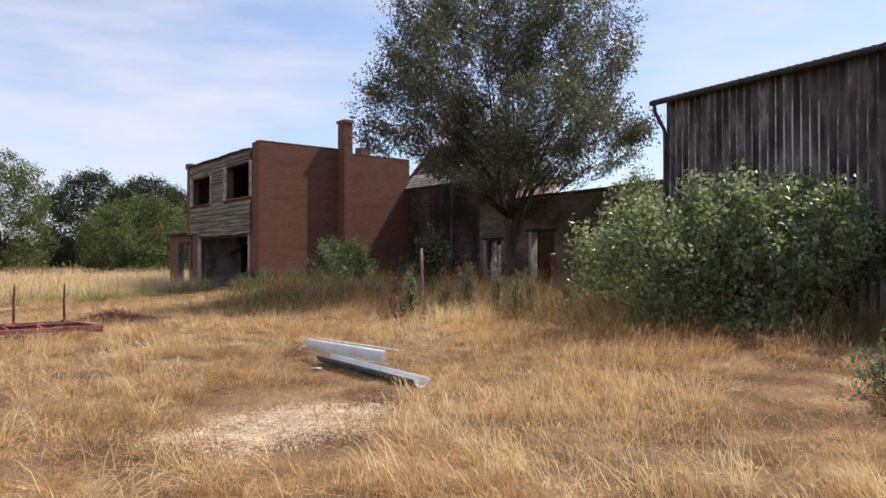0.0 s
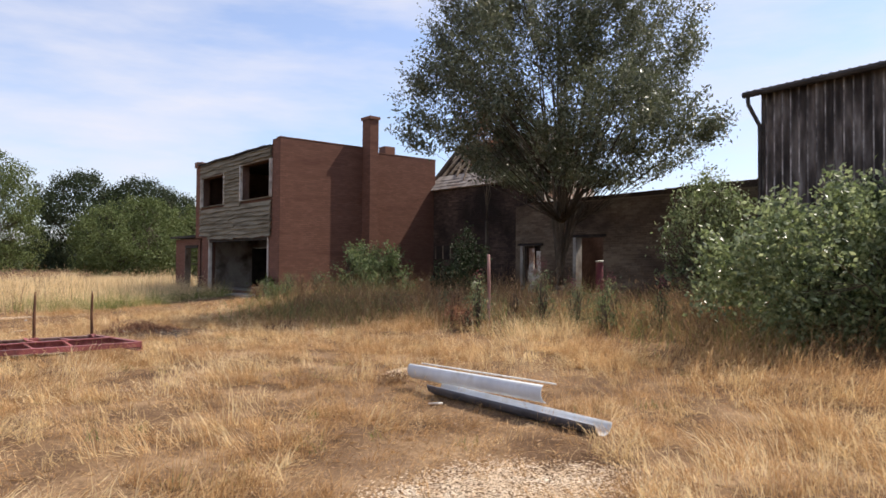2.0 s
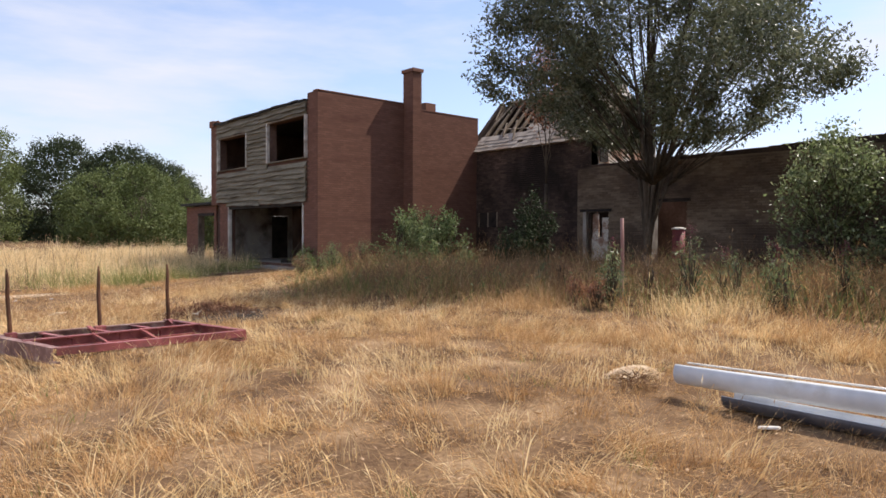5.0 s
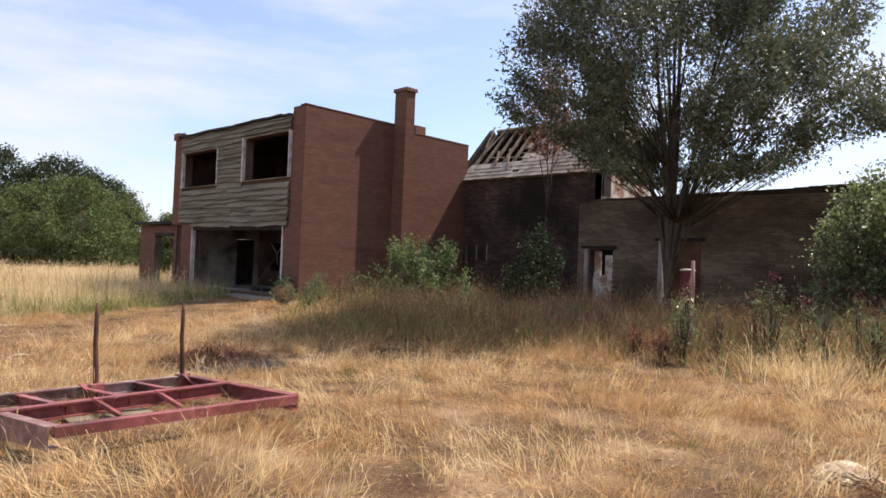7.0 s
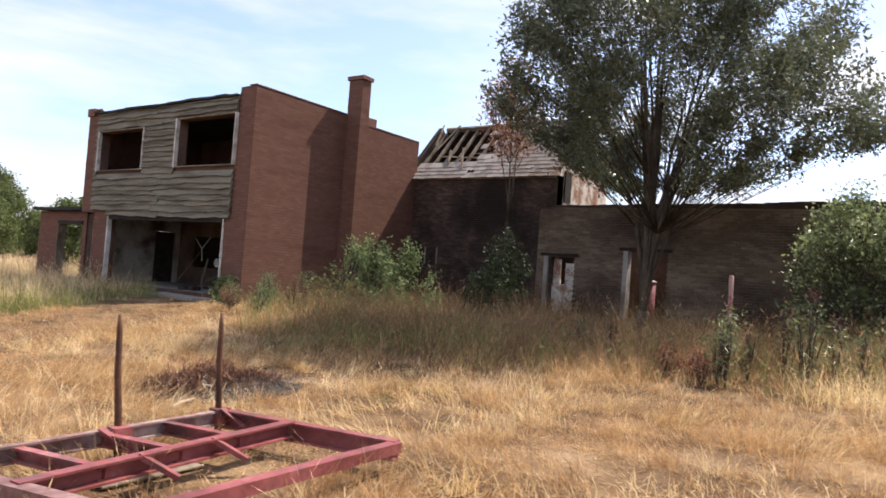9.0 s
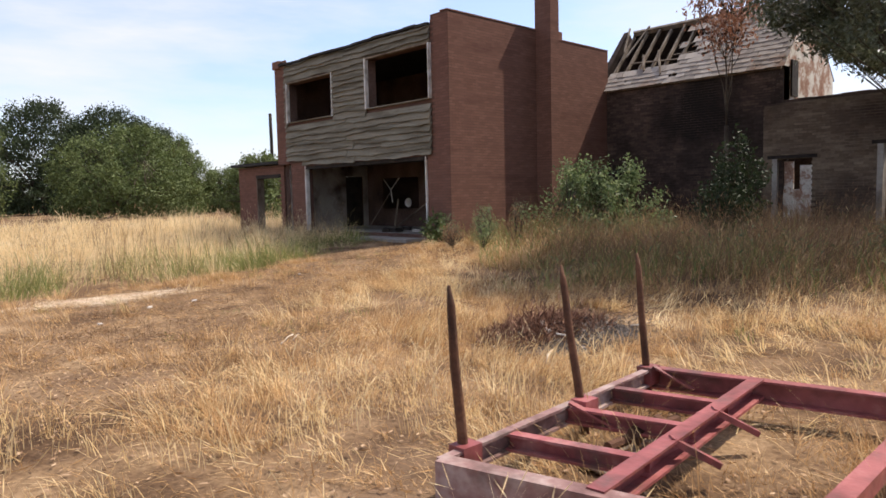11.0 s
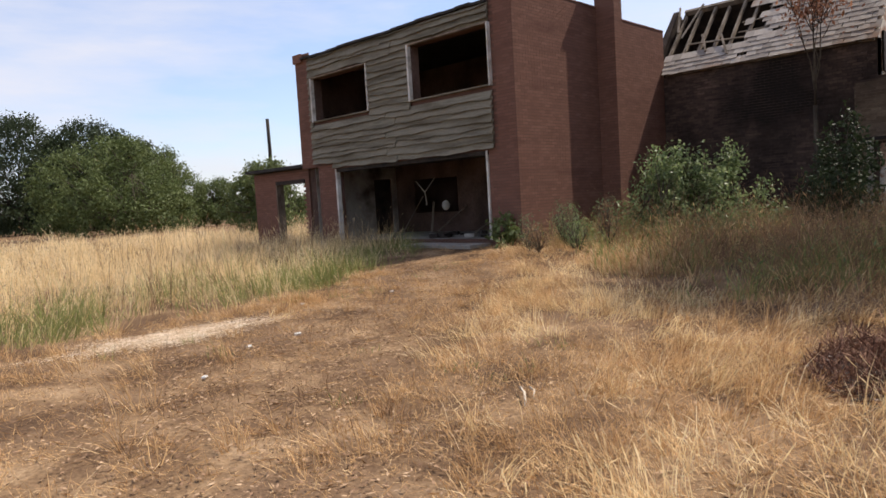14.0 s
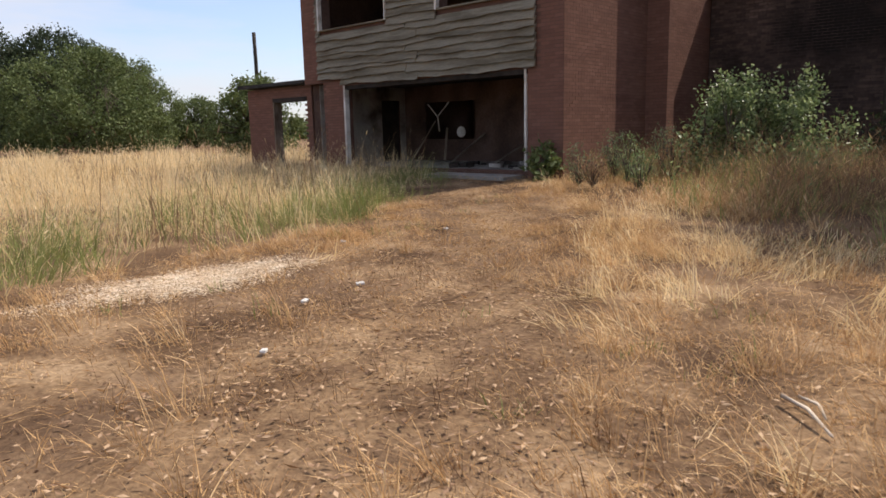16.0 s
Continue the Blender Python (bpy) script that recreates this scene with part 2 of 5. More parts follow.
M_LEAF_SALLOW = material("bright_sallow_leaf", [(0.0, (0.045, 0.068, 0.018)), (0.5, (0.108, 0.135, 0.04)), (1.0, (0.18, 0.22, 0.085))], 0.3, 2, 0.6, 0, "island", translucent=0.28, spread=0.5)
M_LEAF_PALE = material("pale_willow_leaf", [(0.0, (0.08, 0.10, 0.045)), (0.5, (0.15, 0.18, 0.085)), (1.0, (0.24, 0.27, 0.15))], 0.3, 2, 0.6, 0, "island", translucent=0.3, spread=0.5)
M_ASH = material("ash_and_cinders", [(0.2, (0.02, 0.016, 0.014)), (0.6, (0.06, 0.05, 0.043)), (0.9, (0.15, 0.13, 0.115))], 4, 30, 1.0, 0.8)
M_SCORCH = material("scorched_weed", [(0.0, (0.06, 0.028, 0.018)), (0.5, (0.16, 0.075, 0.046)), (1.0, (0.34, 0.19, 0.115))], 2, 8, 0.9, 0, "island", spread=0.4)
M_CINDER = material("cinders", [(0.0, (0.032, 0.024, 0.02)), (0.7, (0.10, 0.075, 0.06)), (1.0, (0.36, 0.31, 0.27))], 2, 8, 0.9, 0, "island", spread=0.2)
M_SCRAP = material("pale_scrap", [(0.2, (0.45, 0.42, 0.38)), (0.8, (0.78, 0.76, 0.72))], 4, 30, 0.8, 0.2)
M_PINK = material("faded_pink_plastic", [(0.2, (0.13, 0.03, 0.04)), (0.8, (0.24, 0.07, 0.085))], 4, 30, 0.6, 0.1)
M_PINKWOOD = material("weathered_pinkish_wood", [(0.2, (0.20, 0.10, 0.09)), (0.8, (0.42, 0.26, 0.23))], 4, 30, 0.9, 0.4, stretch=(1, 1, 0.3))
M_SCRAPWOOD = material("bleached_wood", [(0.2, (0.42, 0.34, 0.25)), (0.8, (0.68, 0.58, 0.46))], 4, 30, 0.9, 0.3)
M_CONCRETE = material("rough_concrete", [(0.2, (0.17, 0.155, 0.135)), (0.8, (0.36, 0.33, 0.29))], 2, 30, 0.95, 0.5)

# ---------------------------------------------------------------- builders


def link_mesh(name, mesh, mat, parent=None, label=""):
    mesh.materials.append(mat)
    ob = new(name, mesh)
    if parent:
        ob.parent = parent
    if label:
        ob["label"] = label
    return ob


def part(name, bm, mat, parent=None, label="", smooth=False):
    mesh = bpy.data.meshes.new(name)
    bm.normal_update()
    bm.to_mesh(mesh)
    bm.free()
    if smooth:
        mesh.shade_smooth()
    return link_mesh(name, mesh, mat, parent, label)


def thing(name, label, category, group="", kind=""):
    return tagged(new(name), label, category, group, kind)


def box(bm, x0, x1, y0, y1, z0, z1, m=None, bevel=0.0):
    r = bmesh.ops.create_cube(bm, size=1)
    t = Matrix.Translation(((x0 + x1) / 2, (y0 + y1) / 2, (z0 + z1) / 2)) @ Matrix.Diagonal((x1 - x0, y1 - y0, z1 - z0, 1))
    bmesh.ops.transform(bm, matrix=(m @ t) if m else t, verts=r["verts"])
    if bevel:
        edges = list({e for v in r["verts"] for e in v.link_edges})
        bmesh.ops.bevel(bm, geom=edges, offset=bevel, segments=1, affect='EDGES')
    return bm


def boxes(*specs):
    bm = bmesh.new()
    for s in specs:
        box(bm, *s)
    return bm


def bar(bm, a, b, w, h, up=(0, 0, 1)):
    """A beam of section w x h from a to b."""
    a, b = Vector(a), Vector(b)
    d = (b - a)
    x = d.normalized()
    y = Vector(up).cross(x)
    y = y.normalized() if y.length > 1e-4 else Vector((0, 1, 0))
    z = x.cross(y)
    m = Matrix((x, y, z)).transposed().to_4x4()
    m.translation = (a + b) / 2
    return box(bm, -d.length / 2, d.length / 2, -w / 2, w / 2, -h / 2, h / 2, m)


def tube(bm, pts, radii, sides=7):
    rings = []
    for i, p in enumerate(pts):
        p = Vector(p)
        d = (Vector(pts[min(i + 1, len(pts) - 1)]) - Vector(pts[max(i - 1, 0)])).normalized()
        a = d.orthogonal().normalized()
        c = d.cross(a)
        rings.append([bm.verts.new(p + (a * math.cos(q) + c * math.sin(q)) * radii[i]) for q in (2 * math.pi * k / sides for k in range(sides))])
    for r, s in zip(rings, rings[1:]):
        for k in range(sides):
            bm.faces.new((r[k], r[(k + 1) % sides], s[(k + 1) % sides], s[k]))
    bm.faces.new(rings[0][::-1])
    bm.faces.new(rings[-1])
    return bm


def tri_mesh(name, verts, tris, smooth=False):
    mesh = bpy.data.meshes.new(name)
    v, f = np.asarray(verts, np.float32), np.asarray(tris, np.int32)
    mesh.vertices.add(len(v))
    mesh.vertices.foreach_set("co", v.ravel())
    mesh.loops.add(f.size)
    mesh.loops.foreach_set("vertex_index", f.ravel())
    mesh.polygons.add(len(f))
    mesh.polygons.foreach_set("loop_start", np.arange(0, f.size, 3, dtype=np.int32))
    mesh.polygons.foreach_set("loop_total", np.full(len(f), 3, np.int32))
    mesh.update(calc_edges=True)
    if smooth:
        mesh.shade_smooth()
    else:
        mesh.shade_flat()
    return mesh


LATTICE = np.random.RandomState(5).rand(256, 256)


def value_noise(x, y, scale):
    u, v = np.asarray(x) * scale + 1000.0, np.asarray(y) * scale + 1000.0
    i, j = np.floor(u).astype(int), np.floor(v).astype(int)
    a, b = u - i, v - j
    a, b = a * a * (3 - 2 * a), b * b * (3 - 2 * b)
    g = lambda p, q: LATTICE[p % 256, q % 256]
    return (g(i, j) * (1 - a) + g(i + 1, j) * a) * (1 - b) + (g(i, j + 1) * (1 - a) + g(i + 1, j + 1) * a) * b


def smooth_step(a, b, v):
    t = np.clip((np.asarray(v, float) - a) / (b - a), 0, 1)
    return t * t * (3 - 2 * t)


# ---------------------------------------------------------------- ground
def ground_z(x, y):
    x, y = np.asarray(x, float), np.asarray(y, float)
    rise = 0.16 * smooth_step(6.5, 10.5, x) * smooth_step(0, 6, y)
    near = 1 - smooth_step(20, 60, np.hypot(x - 5, y - 15))
    bumps = 0.09 * (value_noise(x, y, 0.45) - 0.5) + 0.035 * (value_noise(x, y, 1.7) - 0.5)
    house = 1 - smooth_step(10.3, 11.3, x)
    return rise + bumps * near * house


def edge_left(x):
    """Where the tall grass of the field begins."""
    return np.interp(x, [-30, 0, 2.2, 4.7, 10.3, 12], [22.5, 24.5, 25.3, 25.4, 28.3, 28.6])


def edge_right(y):
    """Where the rough growth in front of the walls begins."""
    return np.interp(y, [0, 4, 5, 6.7, 10.5, 12, 14, 15.1, 16.2, 17.4, 18.5, 19.5, 20.4, 21.1, 22.3, 23.9, 26], [11, 11, 9.2, 8.3, 9.0, 8.8, 8.3, 8.0, 6.1, 6.1, 5.6, 5.3, 5.9, 6.3, 7.5, 9.0, 10.2])


def track(x, y):
    """Nearness to the worn way towards the house, 0 to 1."""
    best = np.full(np.shape(x), 9.0)
    way = [(0.2, 19.0), (1.8, 21.5), (4.0, 22.8), (7.5, 25.4), (10.5, 27.3)]
    for (x0, y0), (x1, y1) in zip(way, way[1:]):
        dx, dy = x1 - x0, y1 - y0
        t = np.clip(((x - x0) * dx + (y - y0) * dy) / (dx * dx + dy * dy), 0, 1)
        best = np.minimum(best, np.hypot(x - x0 - t * dx, y - y0 - t * dy))
    return 1 - smooth_step(0.5, 1.7, best + 0.8 * (value_noise(x, y, 0.9) - 0.5))


gu = np.concatenate([-np.geomspace(3000, 22, 26), np.arange(-20, 36, 0.4), np.geomspace(38, 3000, 26)])
gx, gy = np.meshgrid(gu, gu + 6.0)
gi = np.arange(len(gu) - 1)
ga, gb = np.meshgrid(gi, gi)
g0 = (gb * len(gu) + ga).ravel()
g_tris = np.concatenate([np.stack([g0, g0 + 1, g0 + len(gu) + 1], 1), np.stack([g0, g0 + len(gu) + 1, g0 + len(gu)], 1)])
ground = link_mesh("ground", tri_mesh("ground", np.stack([gx.ravel(), gy.ravel(), ground_z(gx, gy).ravel()], 1), g_tris, True), M_GROUND)
tagged(ground, "parched earth and straw of an overgrown yard and field", "ground", kind="structure")


# ---------------------------------------------------------------- the brick house
FX, SY = 11.25, 26.1          # the planes of the boarded front and of the brick side
TOP = 6.21          # the side wall's top before the chimney
TOP2 = 6.07         # and behind it


def rects(u0, u1, z0, z1, holes):
    """The solid rectangles of a wall with holes (u0, u1, z0, z1)."""
    us = sorted({u0, u1, *[h for q in holes for h in q[:2] if u0 < h < u1]})
    zs = sorted({z0, z1, *[h for q in holes for h in q[2:] if z0 < h < z1]})
    out = []
    for a, b in zip(us, us[1:]):
        run = None
        for c, d in zip(zs, zs[1:]):
            mid = ((a + b) / 2, (c + d) / 2)
            solid = not any(q[0] < mid[0] < q[1] and q[2] < mid[1] < q[3] for q in holes)
            if solid and run:
                run[3] = d
            elif solid:
                run = [a, b, c, d]
                out.append(run)
            else:
                run = None
    return out


def wall(name, axis, at, thick, u0, u1, z0, z1, holes, mat, parent, label=""):
    bm = bmesh.new()
    for a, b, c, d in rects(u0, u1, z0, z1, holes):
        if axis == "x":
            box(bm, min(at, at + thick), max(at, at + thick), a, b, c, d)
        else:
            box(bm, a, b, min(at, at + thick), max(at, at + thick), c, d)
    bmesh.ops.remove_doubles(bm, verts=bm.verts, dist=0.0005)
    return part(name, bm, mat, parent, label)


BOX_TRIS = np.array([[0, 1, 3], [0, 3, 2], [4, 6, 7], [4, 7, 5], [0, 4, 5], [0, 5, 1], [2, 3, 7], [2, 7, 6], [0, 2, 6], [0, 6, 4], [1, 5, 7], [1, 7, 3]])


def box_cloud(centres, halves):
    """Verts and triangles of many boxes."""
    s = np.array([[i, j, k] for i in (-1, 1) for j in (-1, 1) for k in (-1, 1)], float)
    v = centres[:, None, :] + s[None] * halves[:, None, :]
    t = BOX_TRIS[None] + 8 * np.arange(len(centres))[:, None, None]
    return v.reshape(-1, 3), t.reshape(-1, 3)


BRICK_MESHES = {}


def bricks(parent, axis, at, out, u0, u1, z0, z1, holes=(), single=None, proud=0.003, seed=1, mat=M_BRICK):
    """Courses of bricks on a wall's face; those inside the stretch "single" are objects of their own."""
    rng = np.random.RandomState(seed)
    cs, hs, ones = [], [], []
    for row in range(int((z1 - z0) / 0.075)):
        z = z0 + 0.0375 + row * 0.075
        u = u0 - (0.1125 if row % 2 else 0)
        while u < u1 - 0.02:
            a, b = max(u, u0) + 0.005, min(u + 0.225, u1) - 0.005
            u += 0.225
            if b - a < 0.03 or any(q[0] < (a + b) / 2 < q[1] and q[2] < z < q[3] for q in holes):
                continue
            o = at + out * (proud / 2 - 0.02 + rng.uniform(-0.0002, 0.0003))
            c, w = (a + b) / 2, (b - a) / 2
            full = abs(w - 0.1075) < 0.003
            if single and full and single[0] < c < single[1] and single[2] < z < single[3] and len(ones) < 290:
                ones.append((o, c, z))
            else:
                cs.append((o, c, z) if axis == "x" else (c, o, z))
                hs.append((proud / 2 + 0.02, w, 0.0325) if axis == "x" else (w, proud / 2 + 0.02, 0.0325))
    v, t = box_cloud(np.array(cs), np.array(hs))
    rest = link_mesh("brickwork", tri_mesh("brickwork", v, t), mat, parent)
    tagged(rest, kind="stuff")
    return ones


house = thing("derelict_house", "two-storey flat-roofed red brick house, derelict, with weathered boards and empty windows", "house")
W1, W2 = (31.3, 33.95, 4.0, 5.3), (26.8, 29.55, 4.02, 5.45)
OPEN = (27.02, 33.1, 0.32, 2.48)
front_holes = [W1, W2, OPEN, (34.0, 34.9, -0.3, 2.6)]
front = wall("front_wall", "x", FX + 0.02, 0.28, SY + 0.02, 34.85, -0.2, 6.0, front_holes, M_MORTAR, house, "brick front wall with large empty openings")
side = wall("side_wall", "y", SY + 0.02, 0.28, FX + 0.3, 18.7, -0.2, TOP - 0.02, [(15.1, 19, TOP2 - 0.02, 7)], M_MORTAR, house, "red brick side wall of running bond")
part("pier_head", boxes((FX + 0.02, FX + 0.29, SY + 0.021, 26.78, 6.003, TOP - 0.02)), M_MORTAR, front)
house_singles = [
    (front, "x", bricks(front, "x", FX + 0.02, -1, SY + 0.02, OPEN[0], 0.0, TOP, [(26.78, 40, 2.5, 7)], (SY, 27.0, 0.0, TOP), seed=2)),
    (side, "y", bricks(side, "y", SY + 0.02, -1, FX + 0.02, 18.7, 0.0, TOP, [(15.1, 19, TOP2, 7)], (FX, 13.2, 0.1, 2.6), seed=3)),
]
bricks(front, "x", FX + 0.02, -1, OPEN[1], 34.85, 0.0, TOP, [(30, 34.12, 2.62, 7), (34.0, 35, -1, 2.6)], seed=4)
# inner faces of the piers and the other walls of the shell
part("pier_return", boxes((FX + 0.03, FX + 0.29, OPEN[0] - 0.004, OPEN[0] + 0.004, OPEN[2], OPEN[3])), M_PLASTER, front)
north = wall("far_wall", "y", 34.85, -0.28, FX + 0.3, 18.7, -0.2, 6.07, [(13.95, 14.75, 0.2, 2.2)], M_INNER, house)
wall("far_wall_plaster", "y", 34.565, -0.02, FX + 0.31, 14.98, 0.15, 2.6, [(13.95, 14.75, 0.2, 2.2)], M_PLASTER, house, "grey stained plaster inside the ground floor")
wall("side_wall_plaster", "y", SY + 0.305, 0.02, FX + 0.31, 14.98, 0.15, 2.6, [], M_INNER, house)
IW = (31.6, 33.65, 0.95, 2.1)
wall("partition_wall", "x", 15.0, 0.15, SY + 0.3, 34.57, -0.1, 2.62, [IW], M_INNER, house, "dark partition wall with a broken window")
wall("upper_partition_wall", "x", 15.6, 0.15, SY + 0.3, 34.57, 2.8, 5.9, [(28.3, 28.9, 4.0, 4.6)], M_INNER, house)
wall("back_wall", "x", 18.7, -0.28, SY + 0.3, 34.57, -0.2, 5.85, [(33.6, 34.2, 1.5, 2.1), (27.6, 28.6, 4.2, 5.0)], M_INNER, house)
part("inner_door", boxes((13.96, 14.74, 34.6, 34.64, 0.3, 2.19)), M_CHAR_SHADE, house, "dark inner door")
part("floor_slab", boxes((FX + 0.02, 18.4, SY + 0.3, 34.57, 0.0, 0.3)), M_CONCRETE, house)
part("upper_floor", boxes((FX + 0.31, 18.4, SY + 0.31, 34.56, 2.62, 2.8)), M_CHAR_SHADE, house)
part("flat_roof", boxes((FX + 0.06, 18.5, SY + 0.25, 34.6, 5.86, 5.98)), M_FELT, house, "flat roof with black felt edge")
bm = bmesh.new()
rng = np.random.RandomState(7)
ys = np.linspace(26.8, 34.4, 17)
for a, b in zip(ys, ys[1:]):
    j = rng.uniform(-0.02, 0.025)
    box(bm, FX - 0.1, FX + 0.12, a, b + 0.01, 5.95 + j, 6.01 + j)
part("roof_edge", bm, M_FELT, house, "ragged black felt roof edge")
part("parapet_end", boxes((FX - 0.06, FX + 0.26, 34.42, 34.86, 5.9, 6.16)), M_BRICK, house)
part("coping", boxes((FX + 0.0, 15.1, SY + 0.004, SY + 0.3, TOP - 0.012, TOP + 0.02), (15.104, 18.7, SY + 0.004, SY + 0.3, TOP2 - 0.012, TOP2 + 0.02)), M_BRICK, house, "brick coping of the side wall")

# chimney breast on the side wall
chim = part("chimney_shaft", boxes((14.9, 15.3, SY - 0.52, SY + 0.05, -0.1, 7.3)), M_MORTAR, house, "red brick chimney stack with a flat cap")
bricks(chim, "y", SY - 0.52, -1, 14.9, 15.3, 0.0, 7.3, seed=5)
bricks(chim, "x", 14.9, -1, SY - 0.52, SY + 0.05, 0.0, 7.3, seed=6)
part("chimney_cap", boxes((14.855, 15.345, SY - 0.58, SY + 0.11, 7.3, 7.42)), M_BRICK, chim)
part("chimney_stub", boxes((16.35, 16.85, SY + 0.5, SY + 1.0, 5.95, 6.5)), M_BRICK, house, "short broken brick chimney")

# waney-edged boards
rng = np.random.RandomState(11)


def board(y0, y1, z0, z1, name="board"):
    """A lapped board whose lower edge wanders."""
    n = max(3, int((y1 - y0) / 0.16))
    bm = bmesh.new()
    ph, rows = rng.uniform(0, 6, 3), []
    for i in range(n + 1):
        y = y0 + (y1 - y0) * i / n
        w = 0.018 * math.sin(y * 1.7 + ph[0]) + 0.014 * math.sin(y * 4.3 + ph[1]) + 0.009 * math.sin(y * 10 + ph[2])
        lo, hi = z0 + w, z1
        rows.append([bm.verts.new(p) for p in ((FX - 0.10 + w * 0.5, y, lo), (FX - 0.02, y, hi), (FX + 0.01, y, hi), (FX - 0.06 + w * 0.5, y, lo))])
    for r, s in zip(rows, rows[1:]):
        for k in range(4):
            bm.faces.new((r[k], r[(k + 1) % 4], s[(k + 1) % 4], s[k]))
    bm.faces.new(rows[0][::-1])
    bm.faces.new(rows[-1])
    bmesh.ops.recalc_face_normals(bm, faces=bm.faces)
    return part(name, bm, M_BOARD, cladding)


cladding = part("cladding", boxes((FX - 0.012, FX + 0.0, 26.8, 34.1, 5.5, 5.9)), M_BOARD, house, "weathered grey waney-edged boards")
z, k = 2.5, 0
while z < 5.9:
    h = rng.uniform(0.145, 0.205)
    top = min(z + h + 0.05, 5.94)
    spans = [(26.78, 34.12)]
    for q in (W1, W2):
        cut = []
        for a, b in spans:
            if top > q[2] + 0.03 and z < q[3] - 0.03 and a < q[0] and b > q[1] - 0.4:
                cut += [(a, q[0] - 0.03), (q[1] + 0.03, b)]
            else:
                cut.append((a, b))
        spans = cut
    for a, b in spans:
        a2 = a
        b2 = min(b, 33.15) if z < 2.6 else b
        if b2 - a2 < 0.1:
            continue
        if b2 - a2 > 4:
            m = (30.2, 30.6, 30.25)[k % 3]
            board(a2, m - 0.008, z, top)
            board(m + 0.008, b2, z + rng.uniform(-0.03, 0.03), top)
        else:
            board(a2, b2, z, top)
    z += h
    k += 1

for n, q in enumerate((W1, W2)):
    win = thing("window_frame", "", "")
    win.parent = house
    del_keys = [key for key in win.keys()]
    for key in del_keys:
        del win[key]
    part("jamb", boxes((FX - 0.1, FX + 0.015, q[0] - 0.03, q[0] + 0.004, q[2] - 0.02, q[3] + 0.02)), M_FRAME, win, "flaked white jamb")
    part("jamb", boxes((FX - 0.1, FX + 0.015, q[1] - 0.03, q[1] + 0.035, q[2] - 0.02, q[3] + 0.02)), M_FRAME, win, "flaked white jamb")
    part("lining", boxes((FX + 0.018, FX + 0.31, q[1] - 0.02, q[1] + 0.002, q[2] + 0.006, q[3] - 0.008)), M_INNER, win, "dark lining of the opening")
    part("head", boxes((FX - 0.09, FX + 0.015, q[0] + 0.004, q[1] - 0.004, q[3] - 0.006, q[3] + 0.03)), M_TIMBER, win)
    part("sill", boxes((FX - 0.085, FX + 0.31, q[0] + 0.004, q[1] - 0.004, q[2] - 0.03, q[2] + 0.004)), M_BOARD, win)
part("jamb", boxes((FX - 0.02, FX + 0.12, OPEN[0] + 0.004, OPEN[0] + 0.06, OPEN[2], OPEN[3])), M_FRAME, house, "flaked white door jamb")
part("jamb", boxes((FX - 0.02, FX + 0.12, OPEN[1] - 0.07, OPEN[1] - 0.004, OPEN[2], OPEN[3])), M_FRAME, house, "flaked white door jamb")
part("lintel", boxes((FX - 0.01, FX + 0.3, OPEN[0], OPEN[1], OPEN[3] - 0.1, OPEN[3] - 0.004)), M_CHAR_SHADE, house)
part("doorstep", boxes((FX - 0.75, FX + 0.02, 27.1, 29.6, 0.05, 0.24)), M_CONCRETE, house, "rough concrete step")

# lean-to porch beyond the house
porch = thing("brick_porch", "low red brick lean-to with a felt roof and empty doorway", "porch")
pw = wall("porch_wall", "x", FX + 0.25, 0.22, 34.87, 38.25, -0.2, 2.62, [(35.1, 36.8, 0.0, 2.2)], M_MORTAR, porch)
bricks(pw, "x", FX + 0.25, -1, 34.87, 38.25, 0.0, 2.62, [(35.1, 36.8, 0.0, 2.2)], seed=8)
part("porch_end_wall", boxes((FX + 0.47, 12.1, 38.03, 38.25, -0.2, 2.62)), M_BRICK, porch)
part("porch_pier", boxes((15.1, 15.4, 38.0, 38.25, -0.2, 2.64)), M_BRICK, porch)
part("porch_roof", boxes((FX + 0.0, 15.5, 34.9, 38.4, 2.66, 2.76)), M_FELT, porch, "black felt porch roof")
part("jamb", boxes((FX + 0.2, FX + 0.48, 36.74, 36.8, 0.1, 2.2)), M_TIMBER, porch)
part("porch_lintel", boxes((FX + 0.2, FX + 0.48, 35.1, 36.8, 2.18, 2.3)), M_CHAR_SHADE, porch)

# ---------------------------------------------------------------- old farmhouse and long low wall
WX = 18.6
farm = thing("ruined_farmhouse", "roofless dark brick farmhouse with broken slates and bare rafters", "house")
fw = wall("front_wall", "x", WX, 0.4, 20.45, SY - 0.01, -0.2, 4.75, [], M_SOOT, farm, "soot-blackened brick wall")
bricks(fw, "x", WX, -1, 20.45, SY - 0.01, 0.0, 4.75, [(24.88, 25.93, 1.7, 2.28)], proud=0.006, seed=61, mat=M_SOOT_BRICK)
gable = bmesh.new()
pts = [(WX, 3.4), (22.6, 3.4), (22.6, 4.75), (20.5, 6.95), (WX, 4.75)]
for y in (20.45, 20.8):
    vs = [gable.verts.new((x, y, zz)) for x, zz in pts]
    gable.faces.new(vs if y < 20.6 else vs[::-1])
gable.verts.ensure_lookup_table()
for i in range(5):
    j = (i + 1) % 5
    gable.faces.new((gable.verts[j], gable.verts[i], gable.verts[5 + i], gable.verts[5 + j]))
gable_wall = part("gable_wall", gable, M_LIMEWASH, farm, "gable with flaking limewash over brick")
# near-black panel painted as the unlit window opening
part("gable_window", boxes((19.05, 19.5, 20.4, 20.46, 3.95, 4.95)), M_CHAR_SHADE, gable_wall)
